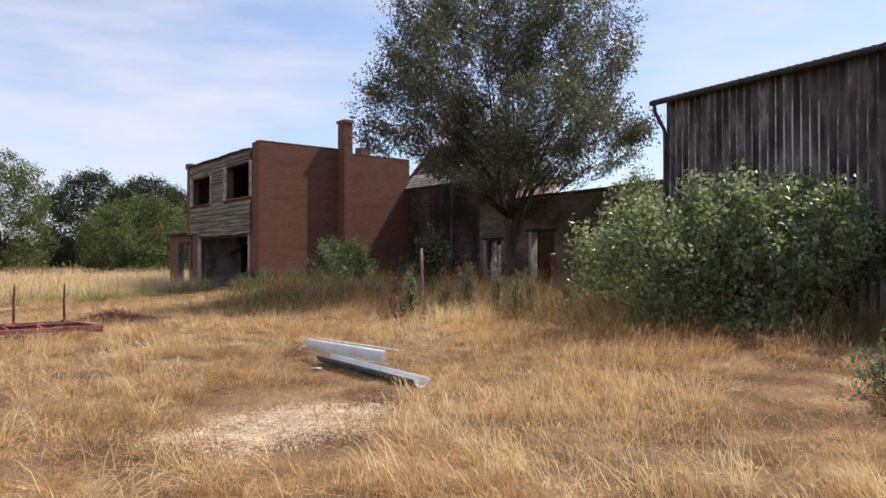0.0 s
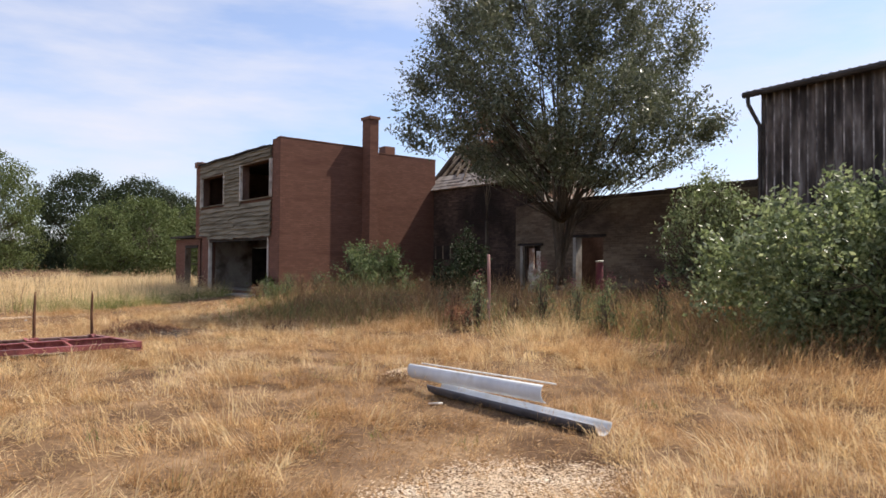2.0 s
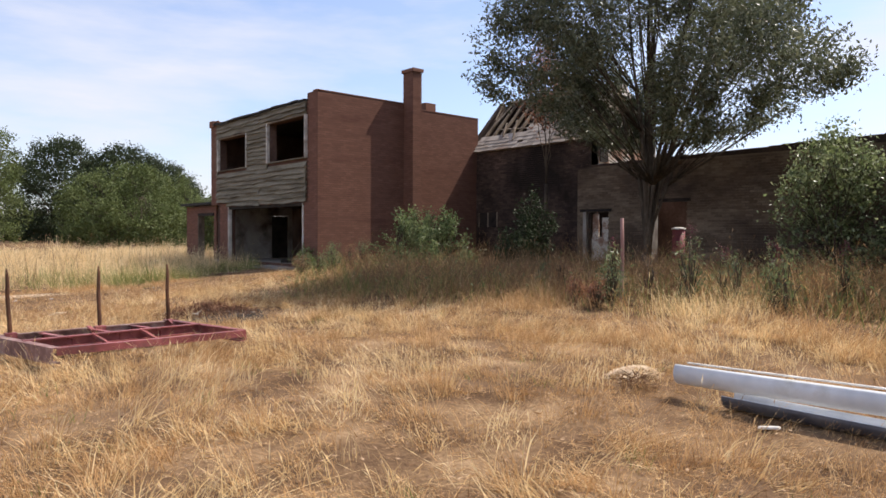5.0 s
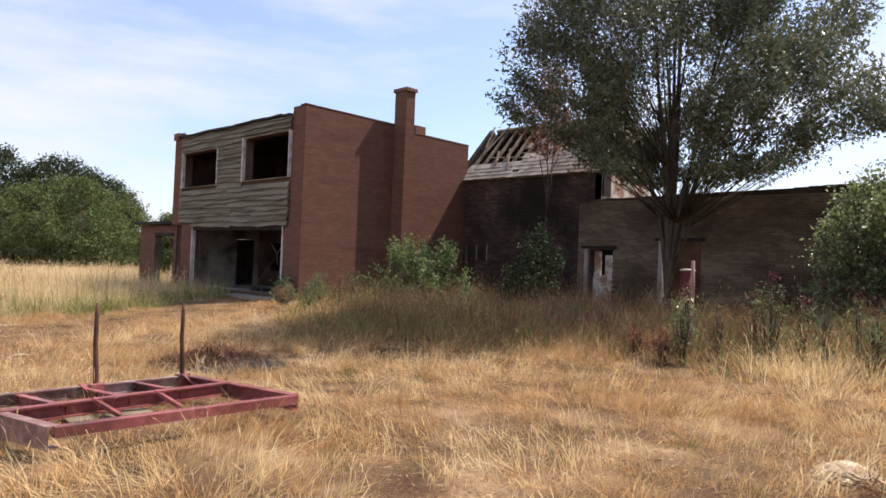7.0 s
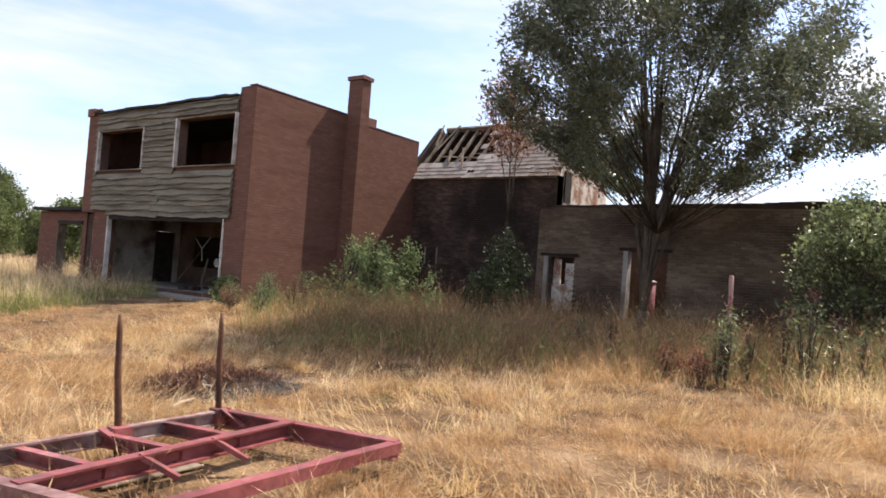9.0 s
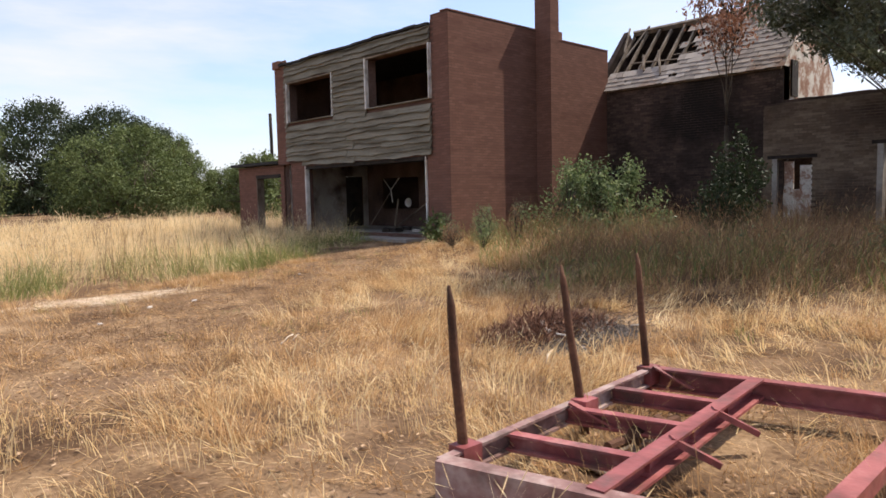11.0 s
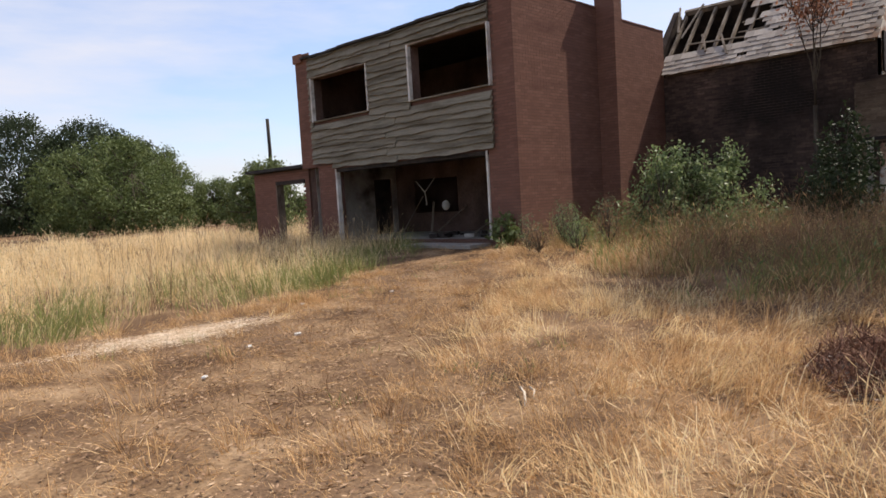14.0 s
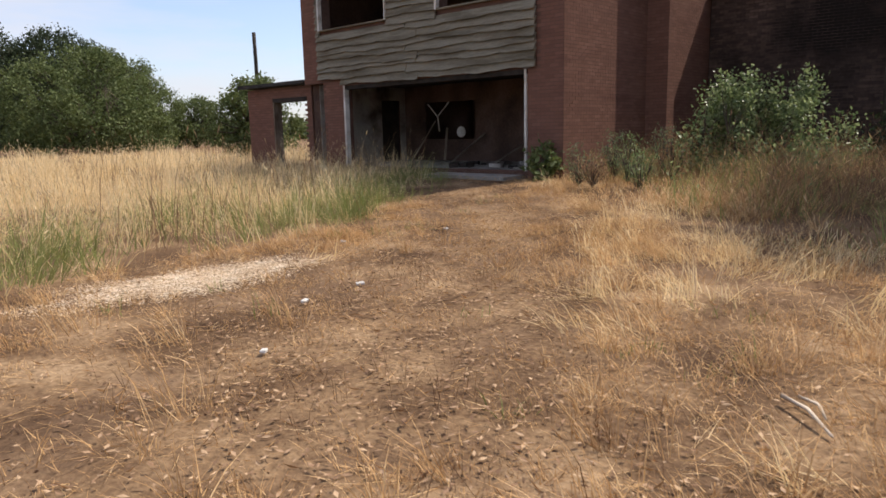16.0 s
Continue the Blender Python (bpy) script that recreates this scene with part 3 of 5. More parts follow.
EAVE, RIDGE = Vector((WX - 0.15, 0, 4.72)), Vector((20.5, 0, 6.92))
slope = RIDGE - EAVE
run = slope.length
up = slope.normalized()
nrm = Vector((-up.z, 0, up.x))


def on_roof(y, s, lift=0.0):
    p = EAVE + up * s + nrm * lift
    return Vector((p.x, y, p.z))


for i in range(13):
    y = 20.6 + i * 0.46
    bm = bmesh.new()
    bar(bm, on_roof(y, 0.05, -0.06), on_roof(y, run - (0 if i % 3 else 0.2), -0.06), 0.07, 0.1, nrm)
    part("rafter", bm, M_TIMBER, farm)
bm = bmesh.new()
bar(bm, on_roof(20.4, run, -0.03), on_roof(26.2, run, -0.03), 0.1, 0.16, nrm)
part("ridge_beam", bm, M_TIMBER, farm)
wall("rear_wall", "x", 22.3, 0.3, 20.8, 26.4, -0.2, 4.75, [], M_SOOT, farm)
bm = bmesh.new()
for y in (26.41, 26.6):
    vs = [bm.verts.new((x, y, zz)) for x, zz in ((18.75, -0.2), (22.6, -0.2), (22.6, 4.9), (20.5, 7.0), (18.75, 5.05))]
    bm.faces.new(vs if y < 26.5 else vs[::-1])
bm.verts.ensure_lookup_table()
for i in range(5):
    j = (i + 1) % 5
    bm.faces.new((bm.verts[j], bm.verts[i], bm.verts[5 + i], bm.verts[5 + j]))
part("far_gable", bm, M_SOOT, farm)
# rear slope coloured near-black as shade, stretched past the gable to hide sky
bm = bmesh.new()
vs = [bm.verts.new(p) for p in ((20.5, 20.45, 6.9), (22.75, 20.45, 4.7), (22.75, 28.6, 4.7), (20.5, 26.2, 6.9))]
bm.faces.new(vs)
bmesh.ops.solidify(bm, geom=bm.faces[:], thickness=0.06)
part("rear_roof_slope", bm, M_CHAR_SHADE, farm, "rear roof slope, its underside coloured dark for the shade within")

low = thing("long_low_wall", "long roofless outbuilding wall of stained render and brick", "wall")
D1, D2 = (19.66, 20.7, 0.3, 2.2), (16.85, 18.15, 0.3, 2.46)
lw = wall("front_wall", "x", WX - 0.1, 0.45, 5.0, 20.95, -0.2, 3.72, [D1, D2], M_RENDER, low, "stained brown render over brick")
bm = bmesh.new()
rng = np.random.RandomState(21)
ys = np.arange(5.0, 20.6, 0.35)
for a in ys:
    j = rng.uniform(0.0, 0.09)
    box(bm, WX - 0.11, WX + 0.36, a, a + 0.346, 3.72, 3.75 + 0.5 * j + 0.017 * (20.6 - a))
part("wall_top", bm, M_SOOT, low, "blackened uneven wall top")
bricks(lw, "x", WX - 0.1, -1, 9.0, 20.95, 0.0, 3.72, [D1, D2, (10.35, 11.35, 2.2, 2.9)], proud=0.005, seed=62, mat=M_WORN_BRICK)
for q in (D1, D2):
    part("lintel", boxes((WX - 0.13, WX + 0.3, q[0] - 0.12, q[1] + 0.12, q[3] - 0.004, q[3] + 0.09)), M_CHAR_SHADE, low)
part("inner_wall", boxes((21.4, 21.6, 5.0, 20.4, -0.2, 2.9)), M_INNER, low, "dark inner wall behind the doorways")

# ---------------------------------------------------------------- corrugated shed
shed = thing("corrugated_shed", "tall shed of rusted black corrugated sheets with a sheet roof", "shed")
SX, SN, SH = 14.5, 9.6, 5.27
shed.location, shed.rotation_euler = (SX, SN, 0), (0, 0, radians(-6.9))


def corrugated(name, along, n, pitch, depth, place, mat, parent, label=""):
    """A sheet of sine waves: n waves along one way, place(u, w, v) gives the point."""
    u = np.arange(n * 6 + 1) * pitch / 6
    w = depth * np.sin(np.arange(n * 6 + 1) * math.pi / 3)
    v = [place(a, b, 0) for a, b in zip(u, w)] + [place(a, b, along) for a, b in zip(u, w)]
    k, m = np.arange(n * 6), n * 6 + 1
    t = np.concatenate([np.stack([k, k + 1, k + m + 1], 1), np.stack([k, k + m + 1, k + m], 1)])
    ob = link_mesh(name, tri_mesh(name, v, t, True), mat, parent, label)
    # the outermost facet of each wave gets the painted sky sheen
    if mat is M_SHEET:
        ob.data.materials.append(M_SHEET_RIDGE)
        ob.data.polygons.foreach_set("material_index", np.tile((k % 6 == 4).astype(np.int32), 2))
    return ob


for i in range(3):
    y1 = -i * 7.2
    corrugated("wall_cladding", SH + 0.14, 40, 0.18, 0.045, lambda u, w, v: (w, y1 - u, v - 0.1), M_SHEET, shed)
corrugated("end_cladding", SH + 0.2, 55, 0.18, 0.03, lambda u, w, v: (u, w, v - 0.1), M_SHEET, shed)
corrugated("roof_cladding", 10.5, 125, 0.18, 0.03, lambda u, w, v: (-0.22 + v, 0.25 - u, SH + 0.03 + v * 0.16 + w), M_SHEETROOF, shed, "lichened corrugated roof edge")
part("back_wall", boxes((9.9, 10.0, -21, 0, -0.1, 6.6)), M_SHEET, shed)
bm = bmesh.new()
tube(bm, [(-0.2, 0.3, SH - 0.02), (-0.2, -21.5, SH - 0.02)], [0.07, 0.07], 8)
part("gutter", bm, M_CASTIRON, shed)
bm = bmesh.new()
tube(bm, [(-0.2, 0.2, SH - 0.05), (-0.2, 0.18, SH - 0.25), (-0.05, 0.02, SH - 0.7), (-0.06, 0.0, SH - 0.9), (-0.06, 0.0, 0.0)], [0.045] * 5, 8)
part("downpipe", bm, M_CASTIRON, shed)

# ---------------------------------------------------------------- trees and bushes


def leaf_cloud(centres, size, rng, droop=0.3, aspect=0.45):
    """Folded leaf blades: four points, two triangles each."""
    n = len(centres)
    d = rng.normal(size=(n, 3))
    d[:, 2] -= droop
    d /= np.linalg.norm(d, axis=1)[:, None]
    s = np.cross(d, rng.normal(size=(n, 3)))
    s /= np.linalg.norm(s, axis=1)[:, None]
    u = np.cross(s, d)
    length = size * rng.uniform(0.6, 1.35, (n, 1))
    w = length * aspect * 0.5
    v = np.stack([centres, centres + d * length * 0.5 + s * w + u * w * 0.35, centres + d * length, centres + d * length * 0.5 - s * w + u * w * 0.35], 1)
    k = 4 * np.arange(n)[:, None]
    t = np.concatenate([k + [[0, 1, 2]], k + [[0, 2, 3]]], 1).reshape(-1, 3)
    return v.reshape(-1, 3), t


def leafy(name, label, category, at, envelope, stems, clusters, per, leaf, spread, leaf_mat, seed, fork=0.0, trunk_r=0.15, lean=(0, 0), group="", squash=1.0,
          shell=0.55, bark=M_BARK, limb=1.0, droop=0.3, aspect=0.45, gap=0.0, rough=0.4, hollow=0.0, shy=None, shoots=0, spray=0.0, rising=0.6):
    """A tree or bush: tapered stems fan out from the fork, twigs reach the leaf clusters, which fill an uneven envelope [(height, radius), ...]."""
    rng = np.random.RandomState(seed)
    base = float(ground_z(at[0], at[1]))
    ob = thing(name, label, category, group)
    ob.location = (at[0], at[1], base)
    hs, rs = zip(*envelope)
    top = hs[-1]
    bm = bmesh.new()
    lx, ly = lean
    if fork > 0:
        tube(bm, [(0, 0, -0.2), (lx * 0.2, ly * 0.2, fork * 0.5), (lx * 0.4, ly * 0.4, fork)], [trunk_r * 1.35, trunk_r, trunk_r * 0.95], 9)
    start = Vector((lx * 0.4, ly * 0.4, max(fork - 0.1, -0.1)))
    lines = []
    for i in range(stems):
        a = 2 * math.pi * (i + rng.uniform(-0.3, 0.3)) / stems
        reach = rng.uniform(0.1, 0.85)
        hz = fork + (top - fork) * rng.uniform(0.62, 0.97) * (1 - 0.35 * reach)
        r = np.interp(hz, hs, rs) * reach
        end = Vector((math.cos(a) * r + lx, math.sin(a) * r * squash + ly, hz))
        pts, n = [], 7
        for j in range(n + 1):
            f = j / n
            bend = f ** (1.6 if fork > 0 else 1.5)
            p = Vector((start.x + (end.x - start.x) * bend, start.y + (end.y - start.y) * bend, start.z + (end.z - start.z) * f))
            p += Vector(rng.normal(size=3)) * 0.05 * min(1, f * 3) * limb
            pts.append(p)
        r0 = trunk_r * (0.75 if fork else 1.0) * rng.uniform(0.35, 0.75)
        tube(bm, pts, [max(0.008, r0 * (1 - j / n * 0.9)) for j in range(n + 1)], 6)
        lines.append((pts, r0))
    pool = [(p, r0 * (1 - j / 8)) for pts, r0 in lines for j, p in enumerate(pts) if j > 1]
    pa = np.array([p[0][:] for p in pool])
    cents = []
    tries = 0
    while len(cents) < clusters and tries < clusters * 30:
        tries += 1
        hz = rng.uniform(hs[0], top)
        rr = np.interp(hz, hs, rs)
        if rng.rand() > rr / max(rs):
            continue
        a = rng.uniform(0, 2 * math.pi)
        wob = 0.98 - rough / 2 + rough * value_noise(math.cos(a) * 2.2 + seed, hz * 0.9 + math.sin(a) * 2.2, 0.9)
        q = rng.uniform(0, 1) ** shell
        if hollow:
            core = 0.62 * min(1.0, max(0.0, (hollow - hz) / 2.2))
            q = core + (1 - core) * q
        r = rr * wob * q
        if shy:
            r *= 1 - 0.42 * max(0.0, math.cos(a) * shy[0] + math.sin(a) * shy[1]) * min(1.0, max(0.0, (7.3 - hz) / 1.5))
        if gap and value_noise(math.cos(a) * r + seed * 3, hz * 1.2 + math.sin(a) * r * 1.3, 0.8) < gap:
            continue
        cents.append((math.cos(a) * r + lx, math.sin(a) * r * squash + ly, hz))
    cents = np.array(cents)
    if shoots:
        outer = cents[np.argsort(-cents[:, 2] - 0.35 * np.hypot(cents[:, 0] - lx, cents[:, 1] - ly))][: 3 * shoots]
        pick_ = outer[rng.permutation(len(outer))[:shoots]]
        cents = np.concatenate([cents] + [pick_ + np.array([0, 0, 0.13 * k]) + rng.normal(size=pick_.shape) * 0.025 for k in range(1, 5)])
    for c in cents[:: max(1, len(cents) // 230)]:
        flat = np.hypot(pa[:, 0] - c[0], pa[:, 1] - c[1])
        cost = np.linalg.norm(pa - c, axis=1) + 3.0 * np.maximum(0, pa[:, 2] - c[2] + 0.2 + 0.8 * flat)
        i = int(np.argmin(cost))
        p, r0 = pool[i]
        mid = (Vector(p) + Vector(c)) / 2 + Vector((0, 0, -0.06 * limb))
        tube(bm, [p, mid, c], [min(max(0.006, r0 * 0.4), 0.028 * limb), 0.010 * limb + 0.003, 0.004], 4)
    part("trunk", bm, bark, ob, smooth=True)
    pos = np.repeat(cents, per, axis=0) + rng.normal(size=(len(cents) * per, 3)) * spread * np.array([1, 1, 0.8])
    if spray:
        axis = np.array([lx, ly, 0.45 * top])
        way = (cents - axis) * np.array([1, 1, 0.4])
        way /= np.linalg.norm(way, axis=1)[:, None] + 1e-6
        way = way + np.array([0, 0, rising]) + rng.normal(size=way.shape) * 0.35
        way /= np.linalg.norm(way, axis=1)[:, None]
        pos += np.repeat(way, per, axis=0) * (rng.rand(len(pos), 1) * 1.6 - 0.8) * spray
    floor_z = 0.05
    pos[:, 2] = np.maximum(pos[:, 2], floor_z + rng.uniform(0, 0.3, len(pos)))
    v, t = leaf_cloud(pos, leaf, rng, droop, aspect)
    link_mesh("crown", tri_mesh("crown", v, t), leaf_mat, ob)
    return ob


leafy("willow_tree", "many-stemmed grey-green willow tree in front of the low wall", "tree", (16.08, 16.79),
      [(3.7, 1.8), (4.2, 3.6), (4.9, 5.0), (6.2, 5.0), (8.0, 4.4), (10.0, 3.6), (11.2, 3.0), (12.6, 1.8), (13.6, 0.6)], 16, 1500, 92, 0.112, 0.12, M_LEAF_WILLOW, 3,
      fork=0.7, trunk_r=0.16, squash=0.8, shell=0.46, aspect=0.42, gap=0.52, lean=(-0.1, -0.4), hollow=7.3, limb=0.7, shy=(0.3, 0.95), spray=0.55, rising=0.8, rough=0.6)
leafy("hazel_bush", "large glossy green bush beside the corrugated shed", "bush", (11.9, 6.3),
      [(0.1, 1.8), (0.6, 2.25), (1.2, 2.4), (1.6, 2.15), (1.95, 1.5), (2.25, 0.7)], 34, 760, 46, 0.09, 0.09, M_LEAF_HAZEL, 18, shoots=60, trunk_r=0.05, shell=0.36, aspect=0.62, limb=0.6,
      gap=0.36, rough=0.75, spray=0.32, rising=1.0)
leafy("elder_bush", "green elder bush against the low wall", "bush", (17.2, 12.3),
      [(0.1, 0.7), (1.0, 0.95), (2.0, 1.15), (3.0, 1.1), (3.8, 0.4)], 9, 180, 44, 0.105, 0.13, M_LEAF_HAZEL, 9, trunk_r=0.06, shell=0.45, aspect=0.5, limb=0.6, gap=0.36, rough=0.8, spray=0.25)
leafy("bramble_bush", "grey-green bush beside the brick side wall", "bush", (13.4, 22.9),
      [(0.1, 1.3), (0.6, 1.6), (1.05, 1.3), (1.5, 0.4)], 9, 190, 44, 0.085, 0.1, M_LEAF_BUSH, 10, trunk_r=0.04, shell=0.45, aspect=0.55, limb=0.5, gap=0.38, rough=0.9, spray=0.22, rising=1.2, shoots=16)
leafy("bramble_bush", "dark green bush before the blackened wall", "bush", (15.3, 20.6),
      [(0.1, 0.8), (0.9, 0.95), (1.6, 0.85), (2.1, 0.3)], 7, 100, 36, 0.1, 0.12, M_LEAF_OAK, 12, trunk_r=0.04, shell=0.45, aspect=0.55, limb=0.5, gap=0.35, rough=0.8, spray=0.2, rising=1.2, shoots=8)
leafy("red_sapling", "thin sapling with dying red leaves by the slate roof", "tree", (17.6, 21.6),
      [(4.9, 0.4), (5.8, 0.8), (6.6, 1.0), (7.4, 0.8), (8.0, 0.2)], 4, 95, 30, 0.12, 0.22, M_LEAF_RED, 14, fork=3.0, trunk_r=0.06, shell=0.6, droop=0.9)
leafy("nettle_clump", "small leafy weed at the corner of the house", "weed", (10.9, 26.4),
      [(0.05, 0.3), (0.4, 0.38), (0.75, 0.15)], 6, 22, 16, 0.14, 0.08, M_LEAF_SALLOW, 15, trunk_r=0.012, limb=0.2, aspect=0.6)

# distance: round sallows and oaks at the far side of the field
FAR = [("sallow_tree", "round bright green sallow at the edge of the field", (18.7, 71), [(0.2, 4.8), (1.5, 5.4), (3.4, 5.2), (5.2, 4.2), (6.5, 2.5), (7.3, 0.8)], M_LEAF_SALLOW),
       ("sallow_tree", "smaller green sallow at the edge of the field", (24.6, 76), [(0.2, 3.0), (2, 3.7), (4.2, 3.4), (6.0, 2.0), (7.2, 0.6)], M_LEAF_SALLOW),
       ("sallow_tree", "low green sallow near the porch", (29.5, 76), [(0.2, 3.0), (1.5, 3.4), (3.2, 2.4), (4.4, 0.6)], M_LEAF_SALLOW),
       ("oak_tree", "dark green oak beyond the field", (20.0, 102), [(0.5, 5), (4, 6.6), (8, 6.6), (11.0, 4.6), (12.7, 1.6)], M_LEAF_OAK),
       ("oak_tree", "dark green oak beyond the field", (27.4, 101), [(0.5, 5), (4, 6.8), (8, 6.2), (10.8, 4.2), (12.4, 1.4)], M_LEAF_OAK),
       ("oak_tree", "dark green oak beyond the field", (32.5, 104), [(0.5, 5), (4, 7), (7, 6.2), (9.5, 4), (11.0, 1.2)], M_LEAF_OAK),
       ("willow_tree", "tall pale green willow at the edge of the field", (8.2, 84), [(0.4, 4.6), (3, 5.4), (6, 5.2), (9, 4.2), (11.2, 2.6), (12.4, 0.8)], M_LEAF_SALLOW),
       ("willow_tree", "pale green willow behind the field", (0.8, 85), [(0.4, 4.5), (3, 5.5), (6, 5.2), (9, 3.6), (11.0, 0.8)], M_LEAF_SALLOW),
       ("hawthorn_tree", "small green hawthorn behind the porch", (16.6, 46), [(0.3, 1.8), (1.4, 2.2), (2.6, 1.6), (3.5, 0.5)], M_LEAF_SALLOW)]
for i, (nm, lb, at, env, lm) in enumerate(FAR):
    big = max(r for _, r in env)
    leafy(nm, lb, "tree", at, env, 7, int(100 * big), 52, (0.026 if lm is M_LEAF_OAK else 0.02) * big + 0.10, 0.05 * big + 0.06, lm, 30 + i, fork=1.0, trunk_r=0.04 * big, shell=0.3, aspect=0.6, limb=2.0,
          gap=0.14 if lm is M_LEAF_OAK else 0.28, rough=0.5, spray=0.06 * big, rising=1.0)

rng = np.random.RandomState(77)
hp = np.stack([rng.uniform(-160, 160, 16000), rng.uniform(112, 140, 16000), rng.uniform(0, 1, 16000) ** 0.8], 1)
hp[:, 2] *= 1.8 + 3.2 * value_noise(hp[:, 0], hp[:, 1] * 0, 0.07)
v, t = leaf_cloud(hp, 1.3, rng, 0.3, 0.8)
tagged(link_mesh("far_woods", tri_mesh("far_woods", v, t), M_LEAF_OAK), "dark green line of woods on the horizon", "trees", kind="stuff")

# ---------------------------------------------------------------- grass


def blades(x, y, h, width, lean, rng, heads=False, z=None, lay=None, low=False):
    """Tapered blades of three triangles, bent over; with heads, a seed head of a rhombus at the tip."""
    n = len(x)
    a = rng.uniform(0, 2 * np.pi, n) if lay is None else lay
    f = rng.uniform(0, 2 * np.pi, n)
    b = np.stack([x, y, ground_z(x, y) - 0.01 if z is None else z], 1)
    side = np.stack([np.cos(f), np.sin(f), np.zeros(n)], 1) * (width * 0.5)[:, None]
    out = np.stack([np.cos(a), np.sin(a), np.zeros(n)], 1) * (h * lean)[:, None]
    rise = np.maximum(0.12, 1 - 0.55 * lean)
    mid = b + out * 0.35 + np.stack([np.zeros(n), np.zeros(n), h * 0.58 * rise], 1)
    tip = b + out + np.stack([np.zeros(n), np.zeros(n), h * rise], 1)
    if low:
        v = np.stack([b - side, b + side, mid - side * 0.8, mid + side * 0.8, tip], 1)
        k = 5 * np.arange(n)[:, None]
        return v.reshape(-1, 3), np.concatenate([k + [[0, 1, 3]], k + [[2, 3, 4]]], 1).reshape(-1, 3)
    v = np.stack([b - side, b + side, mid - side * 0.7, mid + side * 0.7, tip], 1)
    k = 5 * np.arange(n)[:, None]
    t = np.concatenate([k + [[0, 1, 3]], k + [[0, 3, 2]], k + [[2, 3, 4]]], 1).reshape(-1, 3)
    v = v.reshape(-1, 3)
    if heads:
        m = rng.rand(n) < 0.3
        d = tip[m] - mid[m]
        d /= np.linalg.norm(d, axis=1)[:, None]
        s, L = side[m] * 1.5, (0.08 + 0.05 * rng.rand(m.sum()))[:, None]
        hv = np.stack([tip[m] - d * 0.03, tip[m] + d * L * 0.4 + s, tip[m] + d * L, tip[m] + d * L * 0.4 - s], 1)
        kk = len(v) + 4 * np.arange(m.sum())[:, None]
        t = np.concatenate([t, np.concatenate([kk + [[0, 1, 2]], kk + [[0, 2, 3]]], 1).reshape(-1, 3)])
        v = np.concatenate([v, hv.reshape(-1, 3)])
    return v, t


def stuff(name, v, t, mat, label, category="grass"):
    return tagged(link_mesh(name, tri_mesh(name, v, t), mat), label, category, kind="stuff")


def scatter(rng, n, x0, x1, y0, y1, keep):
    x, y = rng.uniform(x0, x1, n), rng.uniform(y0, y1, n)
    k = rng.rand(n) < keep(x, y)
    return x[k], y[k]


def free(x, y):
    """Where nothing is built."""
    return ~((x > FX - 0.1) & (y > SY - 0.1) & (y < 38.4)) & (x < 18.5) & ~((x > SX - 0.1) & (y < SN + 0.1)) & ~((x > FX - 0.8) & (y > 27.0) & (y < 29.7))


def bare(x, y):
    """Patches with little grass: sawdust, sand, the burnt heap."""
    p = np.exp(-(((x - 2.75) / 0.95) ** 2 + ((y - 5.75) / 0.75) ** 2)) + np.exp(-(((x - 1.8) / 1.1) ** 2 + ((y - 23.95) / 0.6) ** 2))
    p = p + 0.9 * np.exp(-(((x - 4.1) / 0.9) ** 2 + ((y - 17.2) / 0.7) ** 2))
    p = p + 0.8 * np.exp(-(((x - 4.42) / 0.45) ** 2 + ((y - 7.3) / 1.2) ** 4)) + 0.2 * np.exp(-(((x - 1.75) / 1.2) ** 4 + ((y - 14.5) / 0.9) ** 4))
    return np.clip(p, 0, 1)


def is_tall(x, y):
    return (y > edge_left(x) + 0.5 * (value_noise(x, y, 1.1) - 0.5)) & (x < 11.2) | (y > 38.5)


def is_rough(x, y):
    return (x > edge_right(y) + 0.9 * (value_noise(x, y, 0.8) - 0.5)) & ~is_tall(x, y)


# short parched grass in matted tufts, laid over this way and that
def tufts(rng, cx, cy, per, radius, height, lean, width, wild=0.7, rosette=0.0):
    """Blades in tufts: each tuft has its own lay, height and lean; a rosette leans outwards from its middle."""
    n = len(cx)
    lay = np.repeat(2 * np.pi * (value_noise(cx, cy, 0.22) * 2 + rng.normal(size=n) * 0.14), per)
    ox, oy = rng.normal(size=(2, n * per)) * np.repeat(radius, per)
    if rosette:
        r = np.repeat(radius, per) / rosette
        lay = np.arctan2(oy + np.sin(lay) * r, ox + np.cos(lay) * r)
    h = np.repeat(height, per) * rng.uniform(0.35, 1.25, n * per)
    le = np.clip(np.repeat(lean, per) * rng.uniform(0.3, 1.5, n * per), 0.05, 1.55)
    return np.repeat(cx, per) + ox, np.repeat(cy, per) + oy, h, width * rng.uniform(0.6, 1.5, n * per), le, lay + rng.normal(size=n * per) * wild


def yard(x, y):
    return free(x, y) & ~is_tall(x, y) & ~is_rough(x, y)


rng = np.random.RandomState(101)


def cover(x, y):
    """Share of the yard that short grass covers: it thins out on the worn way and in bare patches."""
    return (1 - 0.35 * track(x, y)) * (1 - 0.95 * bare(x, y)) * (0.15 + 0.85 * smooth_step(0.36, 0.58, 0.6 * value_noise(x, y, 1.3) + 0.4 * value_noise(x + 31, y, 3.1)))


cx, cy = scatter(rng, 27000, -6, 11, 0.5, 26.5, lambda x, y: yard(x, y) & (rng.rand(len(x)) < cover(x, y)))
